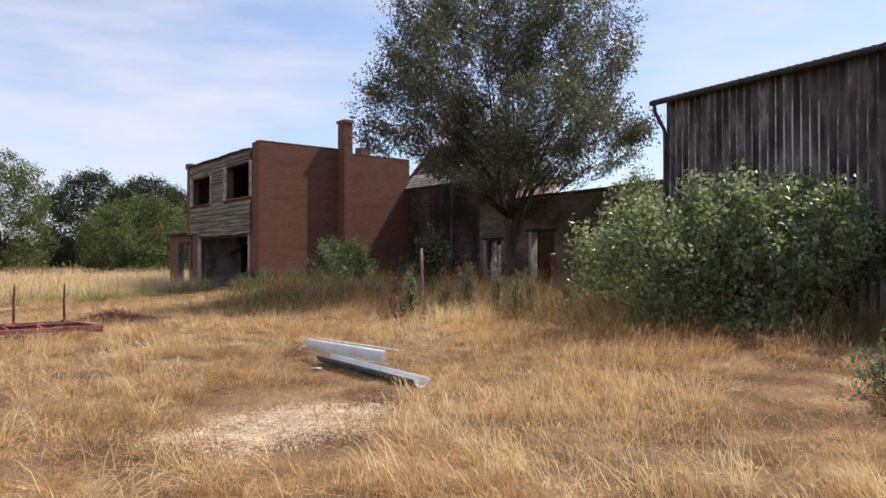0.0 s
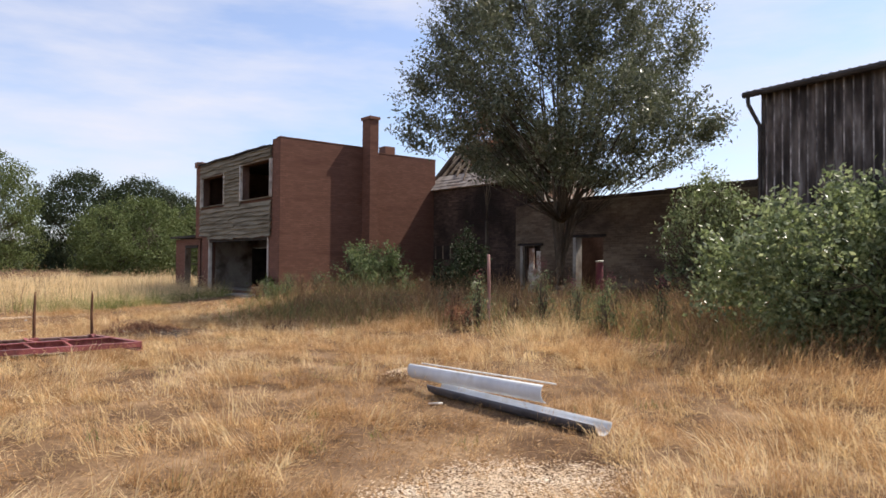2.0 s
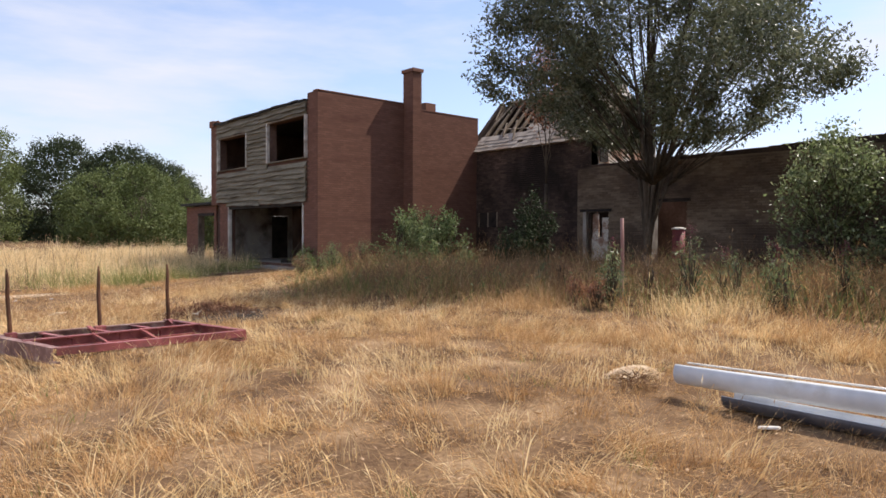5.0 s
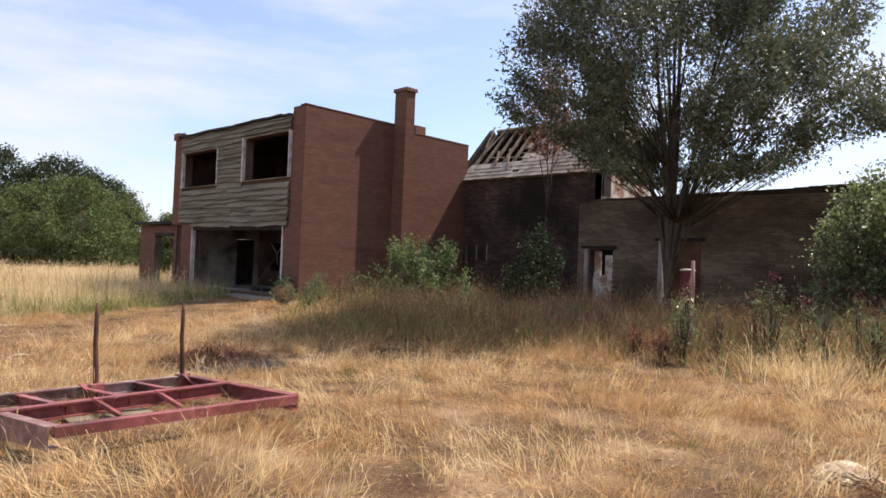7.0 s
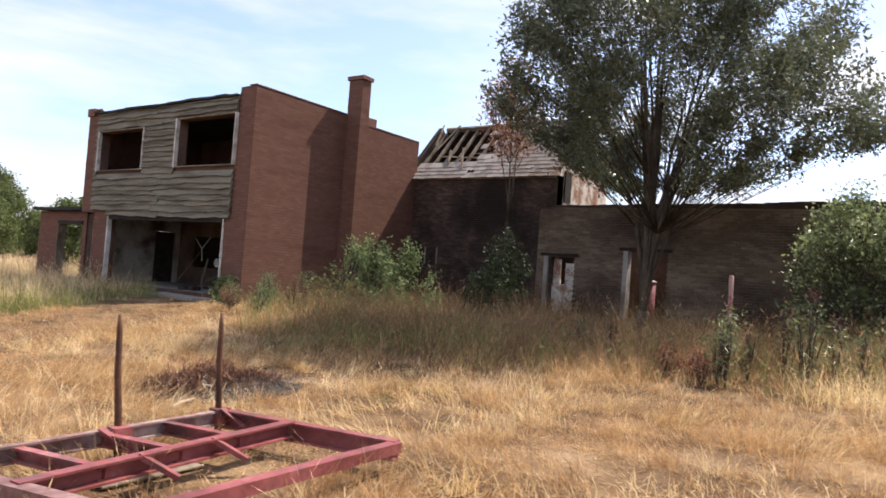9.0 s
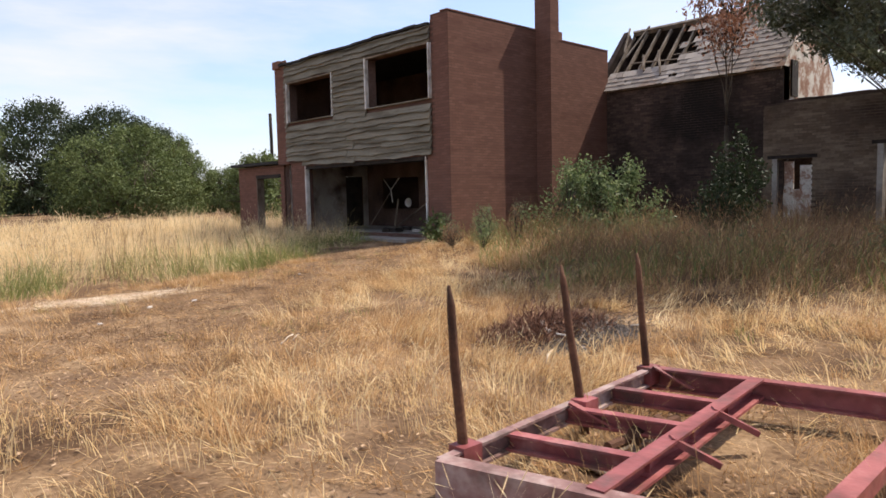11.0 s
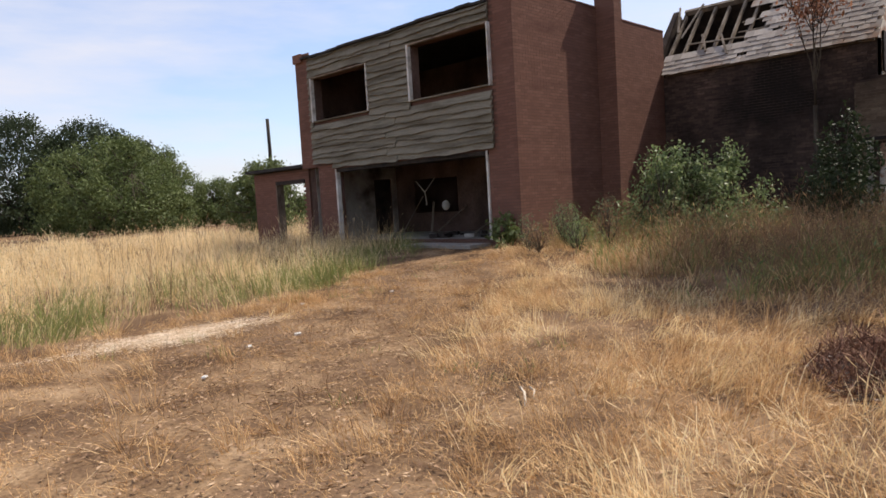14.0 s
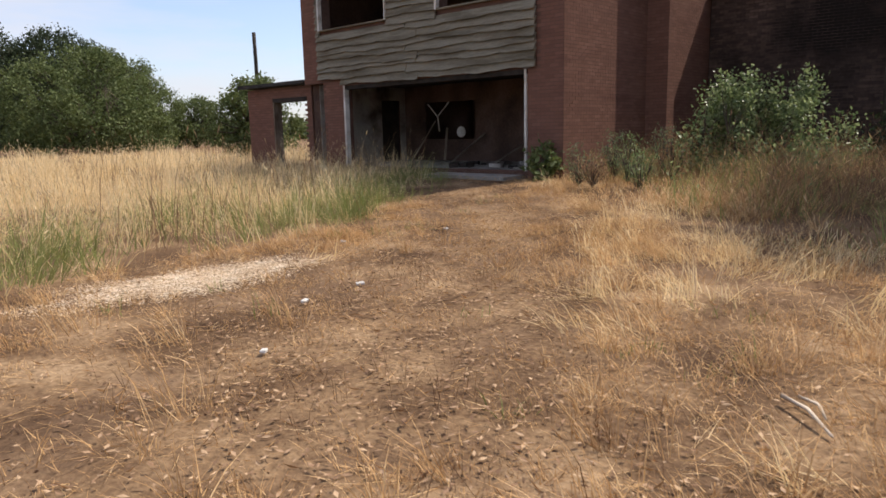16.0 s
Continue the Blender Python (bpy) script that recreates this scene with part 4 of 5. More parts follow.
x, y, h, w, le, lay = tufts(rng, cx, cy, 15, 0.03 + 0.05 * rng.rand(len(cx)), (0.07 + 0.14 * rng.rand(len(cx))) * (1 - 0.3 * track(cx, cy)), 0.5 + 1.0 * rng.rand(len(cx)), 0.0062, 0.9)
v, t = blades(x, y, h, w, le, rng, lay=lay, low=True)
stuff("short_grass", v, t, M_STRAW, "short parched straw-coloured grass of the yard")
# tussocks that fall open, longer where the ground is lush
cx, cy = scatter(rng, 9000, -6, 11, 0.5, 26.5, lambda x, y: yard(x, y) & (bare(x, y) < 0.4) & (rng.rand(len(x)) < cover(x, y) * (1 - 0.55 * track(x, y)) * (0.25 + 0.75 * smooth_step(0.4, 0.65, value_noise(x + 7, y + 3, 0.8)))))
m = len(cx)
x, y, h, w, le, lay = tufts(rng, cx, cy, 44, 0.035 + 0.06 * rng.rand(m), (0.16 + 0.26 * rng.rand(m) ** 1.6) * (0.7 + 0.6 * value_noise(cx, cy, 0.6)), 0.55 + 0.75 * rng.rand(m), 0.0047, 0.45, rosette=0.8)
v, t = blades(x, y, h, w, le, rng, lay=lay)
stuff("grass_tussocks", v, t, M_STRAW, "dry straw-coloured tussocks fallen open in the yard")

# swathes of longer hay laid flat, each its own way
cx, cy = scatter(rng, 2000, -5, 10, 1.5, 24, lambda x, y: yard(x, y) & (bare(x, y) < 0.2) & (track(x, y) < 0.5) & (value_noise(x + 7, y + 3, 0.8) > 0.5))
x, y, h, w, le, lay = tufts(rng, cx, cy, 26, 0.05 + 0.06 * rng.rand(len(cx)), 0.26 + 0.22 * rng.rand(len(cx)), 0.9 + 0.6 * rng.rand(len(cx)), 0.006, 0.4)
v, t = blades(x, y, h, w, le, rng, lay=lay)
stuff("laid_hay", v, t, M_PALE, "pale swathes of long dry grass laid over")

# tufts that stand taller in the yard, and fallen stalks
cx, cy = scatter(rng, 5200, -6, 10.5, 1, 26, lambda x, y: free(x, y) & ~is_tall(x, y) & (track(x, y) < 0.4) & (bare(x, y) < 0.3) & (value_noise(x, y, 0.5) + 0.4 * value_noise(x, y, 1.9) > 0.84))
x, y, h, w, le, lay = tufts(rng, cx, cy, 16, np.full(len(cx), 0.07), 0.15 + 0.22 * rng.rand(len(cx)), 0.3 + 0.9 * rng.rand(len(cx)), 0.0042, 1.2)
v, t = blades(x, y, h, w, le, rng, True, lay=lay)
stuff("grass_tuft", v, t, M_PALE, "taller pale tufts of dry grass in the yard")
cx, cy = scatter(rng, 700, -5, 10, 2, 26, lambda x, y: yard(x, y) & (bare(x, y) < 0.5) & (value_noise(x, y, 0.7) > 0.62))
x, y, h, w, le, lay = tufts(rng, cx, cy, 14, np.full(len(cx), 0.06), 0.08 + 0.12 * rng.rand(len(cx)), 0.3 + 0.5 * rng.rand(len(cx)), 0.006, 2.0)
v, t = blades(x, y, h, w, le, rng, lay=lay)
stuff("green_tuft", v, t, M_GREENGRASS, "small green tufts among the straw")
cx, cy = scatter(rng, 1500, -3, 9, 17, 27, lambda x, y: free(x, y) & ~is_tall(x, y) & (track(x, y) > 0.3) & (value_noise(x, y, 0.8) > 0.45))
x, y, h, w, le, lay = tufts(rng, cx, cy, 9, np.full(len(cx), 0.06), 0.12 + 0.2 * rng.rand(len(cx)), 0.3 + 0.6 * rng.rand(len(cx)), 0.003, 2.0)
v, t = blades(x, y, h, w, le, rng, lay=lay)
stuff("dead_stalks", v, t, M_RUSTWEED, "brown dead stalks along the worn way", "weeds")

# the tall field: leaning clumps of uneven height, greener at the foot
def field_height(x, y):
    return (0.42 + 0.75 * value_noise(x, y, 0.33) + 0.4 * (value_noise(x + 17, y, 1.2) - 0.5)) * (0.5 + 0.5 * smooth_step(0, 1.8, y - edge_left(x)))


cx, cy = scatter(rng, 21000, -36, 26, 22, 60, lambda x, y: free(x, y) & is_tall(x, y) & (rng.rand(len(x)) < np.clip(1.5 - (y - 24) / 20, 0.16, 1) * (0.35 + 0.65 * smooth_step(0.2, 2.0, y - edge_left(x)))))
m = len(cx)
x, y, h, w, le, lay = tufts(rng, cx, cy, 13, 0.08 + 0.14 * rng.rand(m), (0.6 + 0.6 * rng.rand(m)) * field_height(cx, cy), 0.35 + 0.85 * rng.rand(m), 0.0055, 0.6, rosette=1.0)
v, t = blades(x, y, h, w * (1 + (y - 22) / 18), le, rng, True, lay=lay)
stuff("tall_grass", v, t, M_PALE, "tall pale seeding grass of the field")
cx, cy = scatter(rng, 16000, -25, 11.2, 22, 44, lambda x, y: free(x, y) & is_tall(x, y) & (rng.rand(len(x)) < np.exp(-np.maximum(0, y - edge_left(x) - 0.9) / 1.6) * (0.2 + 1.1 * smooth_step(0.3, 0.6, value_noise(x + 5, y, 0.5)))))
m = len(cx)
x, y, h, w, le, lay = tufts(rng, cx, cy, 14, 0.06 + 0.1 * rng.rand(m), (0.3 + 0.45 * rng.rand(m)) * (0.6 + 0.8 * value_noise(cx, cy, 0.9)), 0.4 + 0.8 * rng.rand(m), 0.008, 0.6, rosette=1.0)
v, t = blades(x, y, h, w, le, rng, lay=lay)
stuff("green_grass", v, t, M_GREENGRASS, "greener grass along the foot of the tall field")
# dark seeding stalks that overtop the field by the house
px, py = scatter(rng, 1300, 2, 11.2, 25.5, 36, lambda x, y: free(x, y) & is_tall(x, y) & (rng.rand(len(x)) < smooth_step(0.42, 0.7, value_noise(x, y + 40, 0.7))))
v, t = blades(px, py, 0.85 + 0.65 * rng.rand(len(px)), 0.006 + 0.005 * rng.rand(len(px)), rng.uniform(0.1, 0.45, len(px)), rng, True)
stuff("seeding_stalks", v, t, M_RUSTWEED, "brown seeding stalks standing above the grass", "weeds")

# rough growth before the walls: a ragged slope of straw, dead weeds and green
cx, cy = scatter(rng, 20000, 4.5, 18.5, 0, 28.5, lambda x, y: free(x, y) & is_rough(x, y) & (rng.rand(len(x)) < 0.3 + 0.7 * smooth_step(0.25, 0.6, value_noise(x, y, 0.9))))
dp = cx - edge_right(cy)
tall = np.where(cy < 15.2, 0.22 + 0.8 * smooth_step(0, 2.2, dp), 0.2 + 0.5 * smooth_step(0.3, 3.0, dp) + 0.35 * smooth_step(2.2, 4.6, dp)) * (0.15 + 0.8 * value_noise(cx, cy, 0.6) + 0.6 * value_noise(cx + 11, cy, 1.6)) * (0.6 + 0.7 * rng.rand(len(cx)))
pick = rng.rand(len(cx)) + 0.9 * (value_noise(cx, cy, 0.4) - 0.5)
near = 1 - smooth_step(0.5, 4.5, dp)
kinds = [(pick < 0.38 + 0.45 * near, M_STRAW, "rough_grass", "rough dry grass before the walls", 0.85),
         ((pick >= 0.38 + 0.45 * near) & (pick < 0.97 + 0.12 * near), M_RUSTWEED, "dead_weeds", "brown dead weeds before the walls", 1.0),
         (pick >= 0.97 + 0.12 * near, M_GREENGRASS, "rough_green_grass", "green grass and weeds before the walls", 0.95)]
for sel, mat_, nm, lb, k in kinds:
    m = int(sel.sum())
    x, y, h, w, le, lay = tufts(rng, cx[sel], cy[sel], 13, 0.05 + 0.1 * rng.rand(m), k * tall[sel], 0.55 + 0.9 * rng.rand(m), 0.0075, 0.6, rosette=1.2)
    v, t = blades(x, y, h, w, le, rng, True, lay=lay)
    stuff(nm, v, t, mat_, lb)
cx, cy = scatter(rng, 2600, 6.5, 12, 2, 18, lambda x, y: free(x, y) & (np.abs(x - edge_right(y) - 0.1) < np.where(y < 9, 1.5, 1.0)) & (value_noise(x, y, 0.9) > np.where(y < 9, 0.5, 0.56)))
x, y, h, w, le, lay = tufts(rng, cx, cy, 16, np.full(len(cx), 0.08), 0.22 + 0.36 * rng.rand(len(cx)), 0.4 + 0.8 * rng.rand(len(cx)), 0.0045, 1.0)
v, t = blades(x, y, h, w, le, rng, True, lay=lay)
stuff("pale_grass", v, t, M_STRAW, "tall pale grass along the edge of the yard")
cx, cy = 9.5 + 0.5 * rng.normal(size=60), 11.6 + 0.4 * rng.normal(size=60)
x, y, h, w, le, lay = tufts(rng, cx, cy, 17, np.full(60, 0.07), 0.4 + 0.36 * rng.rand(60), 0.45 + 0.6 * rng.rand(60), 0.0045, 0.6, rosette=1.0)
v, t = blades(x, y, h, w, le, rng, True, lay=lay)
stuff("pale_grass_clump", v, t, M_PALE, "bright pale clump of tall dry grass at the edge of the yard")
px, py = scatter(rng, 13000, 6, 18.5, 0, 28, lambda x, y: free(x, y) & is_rough(x, y) & (x > edge_right(y) + 0.8) & (value_noise(x, y, 0.6) > 0.5))
hh = 0.3 + 0.7 * rng.rand(len(px))
v, t = blades(px, py, hh, 0.008 + 0.008 * rng.rand(len(px)), rng.uniform(0.2, 0.8, len(px)), rng)
stuff("green_weeds", v, t, M_GREENGRASS, "green weeds among the dead growth")
lx_ = np.stack([px, py, ground_z(px, py) + hh * rng.uniform(0.4, 1.0, len(px))], 1)[::3]
v, t = leaf_cloud(lx_, 0.085, rng, 0.2, 0.3)
stuff("weed_leaves", v, t, M_LEAF_BUSH, "leaves of green weeds before the walls", "weeds")
# wispy dead stalks that stand over the rough growth
px, py = scatter(rng, 6500, 7, 17, 3, 25, lambda x, y: free(x, y) & is_rough(x, y) & (x > edge_right(y) + 0.9) & (rng.rand(len(x)) < smooth_step(0.35, 0.6, value_noise(x + 9, y, 0.55))))
hh = (0.75 + 0.6 * rng.rand(len(px))) * (0.6 + 0.4 * smooth_step(0.9, 2.6, px - edge_right(py)))
v, t = blades(px, py, hh, 0.004 + 0.003 * rng.rand(len(px)), rng.uniform(0.05, 0.4, len(px)), rng, True)
stuff("dead_stems", v, t, M_RUSTWEED, "tall wispy brown stems before the walls", "weeds")
# loose straw and leaf litter
for nm, lb, mt, n, size, asp, pull, seed in (("leaf_litter", "brown leaf litter on the worn way", M_LITTER, 165000, 0.042, 0.4, 0.7, 1), ("loose_straw", "loose broken straw on the ground", M_STRAW, 90000, 0.14, 0.022, 0.45, 2)):
    px, py = scatter(rng, n, -4, 11, 2, 28, lambda x, y: free(x, y) & ~is_tall(x, y) & ~is_rough(x, y) & (rng.rand(len(x)) < (1 - pull) + pull * track(x, y)))
    lp = np.stack([px, py, ground_z(px, py) + 0.012 + 0.02 * rng.rand(len(px))], 1)
    v, t = leaf_cloud(lp, size, rng, 0.0, asp)
    c = np.repeat(lp[:, 2], 4)
    v[:, 2] = np.maximum(ground_z(v[:, 0], v[:, 1]) + 0.004, (v[:, 2] - c) * 0.3 + c)
    stuff(nm, v, t, mt, lb, "litter")

# ---------------------------------------------------------------- things in the yard


def gz(x, y):
    return float(ground_z(x, y))


def half_round(bm, a, b, r, thick, turn, arc=180, steps=10):
    """A trough of half-round section from a to b; turn rolls its open side."""
    a, b = Vector(a), Vector(b)
    x = (b - a).normalized()
    y = Vector((0, 0, 1)).cross(x).normalized()
    z = x.cross(y)
    rings = []
    for p in (a, a.lerp(b, 0.35), a.lerp(b, 0.7), b):
        ring = []
        for rad in (r, r - thick):
            for k in range(steps + 1):
                q = radians(turn - arc / 2 + arc * k / steps - 90)
                ring.append(bm.verts.new(p + (y * math.cos(q) + z * math.sin(q)) * rad))
        rings.append(ring)
    n = steps + 1
    for r0, r1 in zip(rings, rings[1:]):
        for k in range(steps):
            bm.faces.new((r0[k], r0[k + 1], r1[k + 1], r1[k]))
            bm.faces.new((r0[n + k + 1], r0[n + k], r1[n + k], r1[n + k + 1]))
        for k in (0, steps):
            bm.faces.new((r0[k], r1[k], r1[n + k], r0[n + k]))
    for ring in (rings[0], rings[-1]):
        for k in range(steps):
            bm.faces.new((ring[k], ring[k + 1], ring[n + k + 1], ring[n + k]))
    bmesh.ops.recalc_face_normals(bm, faces=bm.faces)
    return bm


g0_ = gz(4.65, 7.5)
low_trough = thing("metal_trough", "half-round metal trough, dark outside and white inside, in dry grass", "trough", "discarded troughs")
# two nested shells: a dark outer face and a white inner one
part("shell", half_round(bmesh.new(), (4.68, 6.3, g0_ + 0.11), (4.79, 8.8, g0_ + 0.10), 0.115, 0.006, 0), M_TROUGH_DARK, low_trough, "darker outside", True)
part("lining", half_round(bmesh.new(), (4.68, 6.295, g0_ + 0.113), (4.79, 8.805, g0_ + 0.103), 0.1085, 0.005, 0), M_PVC, low_trough, "white inside", True)
top_trough = thing("metal_trough", "grey-white metal trough lying on its side upon another", "trough", "discarded troughs")
part("shell", half_round(bmesh.new(), (4.70, 6.96, g0_ + 0.285), (4.85, 9.27, g0_ + 0.205), 0.105, 0.007, 78, 120), M_PVC, top_trough, "", True)
bm = bmesh.new()
bar(bm, (4.815, 6.97, g0_ + 0.352), (4.96, 9.26, g0_ + 0.273), 0.022, 0.012)
part("rim", bm, M_SCRAP, top_trough, "bright bent rim")


def chips(name, label, category, cx, cy, rx, ry, n, size, mat, lift=0.02, hump=0.0, seed=1, aspect=0.5, flat=0.3):
    rng = np.random.RandomState(seed)
    a, q = rng.uniform(0, 2 * np.pi, n), np.sqrt(rng.rand(n)) * rng.uniform(0.55, 1.15, n)
    x, y = cx + rx * q * np.cos(a) * (0.7 + 0.6 * value_noise(np.cos(a) * 2, np.sin(a) * 2 + seed, 1.0)), cy + ry * q * np.sin(a)
    z = ground_z(x, y) + lift * rng.rand(n) + hump * np.clip(1 - q * q, 0, 1)
    p = np.stack([x, y, z], 1)
    v, t = leaf_cloud(p, size, rng, 0.0, aspect)
    c = np.repeat(p[:, 2], 4)
    v[:, 2] = np.maximum(c + (v[:, 2] - c) * flat, ground_z(v[:, 0], v[:, 1]) + 0.003)
    return tagged(link_mesh(name, tri_mesh(name, v, t), mat), label, category, kind="stuff")


chips("sawdust", "pale sawdust and chippings strewn on the straw", "sawdust", 2.75, 5.75, 1.1, 0.8, 20000, 0.024, M_SAWDUST, 0.015, 0.015, 3, 0.6, 0.12)
chips("sandy_chippings", "pale sandy chippings at the edge of the tall grass", "chippings", 1.9, 23.95, 1.35, 0.62, 17000, 0.026, M_SAWDUST, 0.012, 0.015, 4, 0.6, 0.1)
chips("straw_heap", "pale heap of sawdust at the end of the troughs", "sawdust", 5.25, 10.0, 0.36, 0.22, 3000, 0.035, M_SAWDUST, 0.02, 0.07, 5, 0.5, 0.2)
chips("twig_heap", "dark heap of twigs at the end of the troughs", "twigs", 4.85, 9.7, 0.3, 0.2, 150, 0.2, M_RUSTWEED, 0.04, 0.05, 6, 0.07, 0.5)

# burnt heap
heap = thing("burnt_heap", "burnt brown heap of weeds, ash and scrap in the yard", "heap")
hx, hy = 4.0, 17.15
bm = bmesh.new()
bmesh.ops.create_grid(bm, x_segments=26, y_segments=20, size=1)
for vert in bm.verts:
    x, y = vert.co.x * 1.15, vert.co.y * 0.75
    q = math.hypot(vert.co.x, vert.co.y)
    n = float(value_noise(x * 3 + 5, y * 3, 1.4))
    vert.co = (hx + x, hy + y, gz(hx + x, hy + y) - 0.03 + max(0, 1 - q ** 2) * (0.05 + 0.10 * n))
part("ash", bm, M_ASH, heap, "grey ash and cinders", True)
rng = np.random.RandomState(55)
n = 3200
a, q = rng.uniform(0, 2 * np.pi, n), rng.rand(n) ** 0.6
p = np.stack([hx - 0.1 + 0.85 * q * np.cos(a), hy + 0.12 + 0.5 * q * np.sin(a), np.zeros(n)], 1)
p[:, 2] = ground_z(p[:, 0], p[:, 1]) + 0.02 + rng.rand(n) ** 1.6 * 0.2 * (1 - q * q) * (0.5 + value_noise(p[:, 0], p[:, 1], 2.0))
v, t = leaf_cloud(p, 0.13, rng, -0.25, 0.09)
tagged(link_mesh("scorched_weed", tri_mesh("scorched_weed", v, t), M_SCORCH, heap), kind="stuff")
n = 6000
p = np.stack([hx + 0.15 + rng.normal(size=n) * 0.48, hy - 0.1 + rng.normal(size=n) * 0.30, np.zeros(n)], 1)
p[:, 2] = ground_z(p[:, 0], p[:, 1]) + 0.05 + 0.09 * rng.rand(n) * np.exp(-((p[:, 0] - hx) ** 2 + (p[:, 1] - hy) ** 2) / 0.5)
v, t = leaf_cloud(p, 0.034, rng, 0.0, 0.45)
v[:, 2] = np.maximum(ground_z(v[:, 0], v[:, 1]) + 0.004, np.repeat(p[:, 2], 4) + (v[:, 2] - np.repeat(p[:, 2], 4)) * 0.35)
tagged(link_mesh("cinder", tri_mesh("cinder", v, t), M_CINDER, heap), kind="stuff")
m = 620
a, q = rng.uniform(0, 2 * np.pi, m), rng.rand(m) ** 0.7
sx, sy = hx - 0.15 + 0.7 * q * np.cos(a), hy + 0.1 + 0.45 * q * np.sin(a)
v, t = blades(sx, sy, (0.16 + 0.26 * rng.rand(m)) * (1.1 - 0.5 * q), np.full(m, 0.007), rng.uniform(0.2, 1.1, m), rng, True, z=ground_z(sx, sy) + 0.04)
tagged(link_mesh("scorched_stalk", tri_mesh("scorched_stalk", v, t), M_SCORCH, heap), kind="stuff")
for i in range(11):
    a = rng.uniform(0, 6.28)
    x, y = hx + rng.uniform(-0.9, 1.0), hy + rng.uniform(-0.6, 0.35)
    bm = bmesh.new()
    s = rng.uniform(0.02, 0.045)
    zz = gz(x, y) + 0.14
    bar(bm, (x, y, zz), (x + math.cos(a) * s * 2, y + math.sin(a) * s * 2, zz + rng.uniform(-0.02, 0.04)), s, 0.01)
    part("scrap", bm, M_PLASTER if i % 3 else M_CHAR_SHADE, heap)

# trailer frame with stakes
trailer = thing("trailer_frame", "faded red steel trailer frame lying low in the grass", "trailer")
A, B, C, D = (0.58, 15.3), (2.62, 15.42), (2.95, 13.93), (0.93, 13.92)
ZT = 0.25


def girder(name, p, q, w=0.07, h=0.13, z=ZT, mat=M_RED, label=""):
    """A channel-section beam with its top at z."""
    a, d = Vector((*p, 0)), Vector((q[0] - p[0], q[1] - p[1], 0))
    s = Vector((-d.y, d.x, 0)).normalized()
    g = 0.014
    prof = [(w / 2, 0), (-w / 2, 0), (-w / 2, -g), (w / 2 - g, -g), (w / 2 - g, g - h), (-w / 2, g - h), (-w / 2, -h), (w / 2, -h)]
    bm = bmesh.new()
    ends = [[bm.verts.new(a + d * f + s * u + Vector((0, 0, z + k))) for u, k in prof] for f in (0, 1)]
    for k in range(8):
        bm.faces.new((ends[0][k], ends[0][(k + 1) % 8], ends[1][(k + 1) % 8], ends[1][k]))
    bm.faces.new(ends[0])
    bm.faces.new(ends[1][::-1])
    bmesh.ops.recalc_face_normals(bm, faces=bm.faces)
    return part(name, bm, mat, trailer, label)


def mix2(p, q, f):
    return (p[0] + (q[0] - p[0]) * f, p[1] + (q[1] - p[1]) * f)


girder("side_rail", C, D, 0.085, 0.075)
girder("side_rail", A, B, 0.05, 0.11, mat=M_RED_WORN, label="bleached rail")
girder("end_beam", B, C, 0.08, 0.14, ZT + 0.004)
girder("end_beam", D, A, 0.09, 0.17, ZT + 0.004, mat=M_RED_WORN, label="bleached end beam")
girder("middle_rail", mix2(A, D, 0.5), mix2(B, C, 0.42), 0.08, 0.12, ZT + 0.012)
for f in (0.24, 0.5, 0.74):
    girder("cross_member", mix2(A, B, f), mix2(mix2(A, D, 0.5), mix2(B, C, 0.42), f), 0.06, 0.09, ZT - 0.012)
for f in (0.35, 0.62):
    bm = bmesh.new()
    p, q = mix2(mix2(A, D, 0.5), mix2(B, C, 0.42), f), mix2(mix2(A, D, 0.62), mix2(B, C, 0.55), f + 0.06)
    bar(bm, (*p, ZT + 0.01), (*q, ZT - 0.12), 0.05, 0.03)
    part("brace", bm, M_RED, trailer)
for f, s in ((0.49, 1), (0.98, 0.6)):
    bm = bmesh.new()
    p = mix2(A, B, f)
    bar(bm, (p[0], p[1] - 0.03, ZT + 0.02), (p[0] + 0.1 * s, p[1] - 0.28, ZT - 0.1), 0.05, 0.012)
    part("gusset", bm, M_RED, trailer)
bm = bmesh.new()
p = mix2(mix2(A, D, 0.25), mix2(B, C, 0.25), 0.55)
tube(bm, [(p[0] - 0.3, p[1] + 0.02, 0.12), (p[0] + 0.3, p[1] - 0.04, 0.13)], [0.028, 0.028], 8)
part("axle_tube", bm, M_RUST, trailer)
bm = bmesh.new()
for a in range(3):
    q = (p[0] - 0.1 + a * 0.12, p[1] - 0.02)
    tube(bm, [(q[0], q[1] - 0.03, 0.13), (q[0], q[1] + 0.03, 0.15)], [0.045, 0.045], 10)
part("hub", bm, M_RUST, trailer)
for p, top in (((0.76, 15.32), (0.73, 15.38)), ((1.71, 15.32), (1.74, 15.50)), ((2.59, 15.43), (2.60, 15.52))):
    bm = bmesh.new()
    z0, z1 = 0.06, 1.0
    mid = [(p[0] + (top[0] - p[0]) * f + 0.006 * math.sin(9 * f), p[1] + (top[1] - p[1]) * f, z0 + (z1 - z0) * f) for f in (0, 0.3, 0.6, 0.9, 1.0)]
    tube(bm, mid, [0.027, 0.025, 0.023, 0.02, 0.008], 7)
    stake = part("stake", bm, M_RUST, trailer, "rusty brown upright stake", True)
    bm = bmesh.new()
    box(bm, p[0] - 0.06, p[0] + 0.06, p[1] - 0.05, p[1] + 0.05, ZT - 0.1, ZT + 0.015)
    part("socket", bm, M_RED, stake)
bm = bmesh.new()
box(bm, 1.35, 2.05, 14.85, 15.12, 0.035, 0.05, bevel=0.004)
loose = part("plank", bm, M_TIMBER)
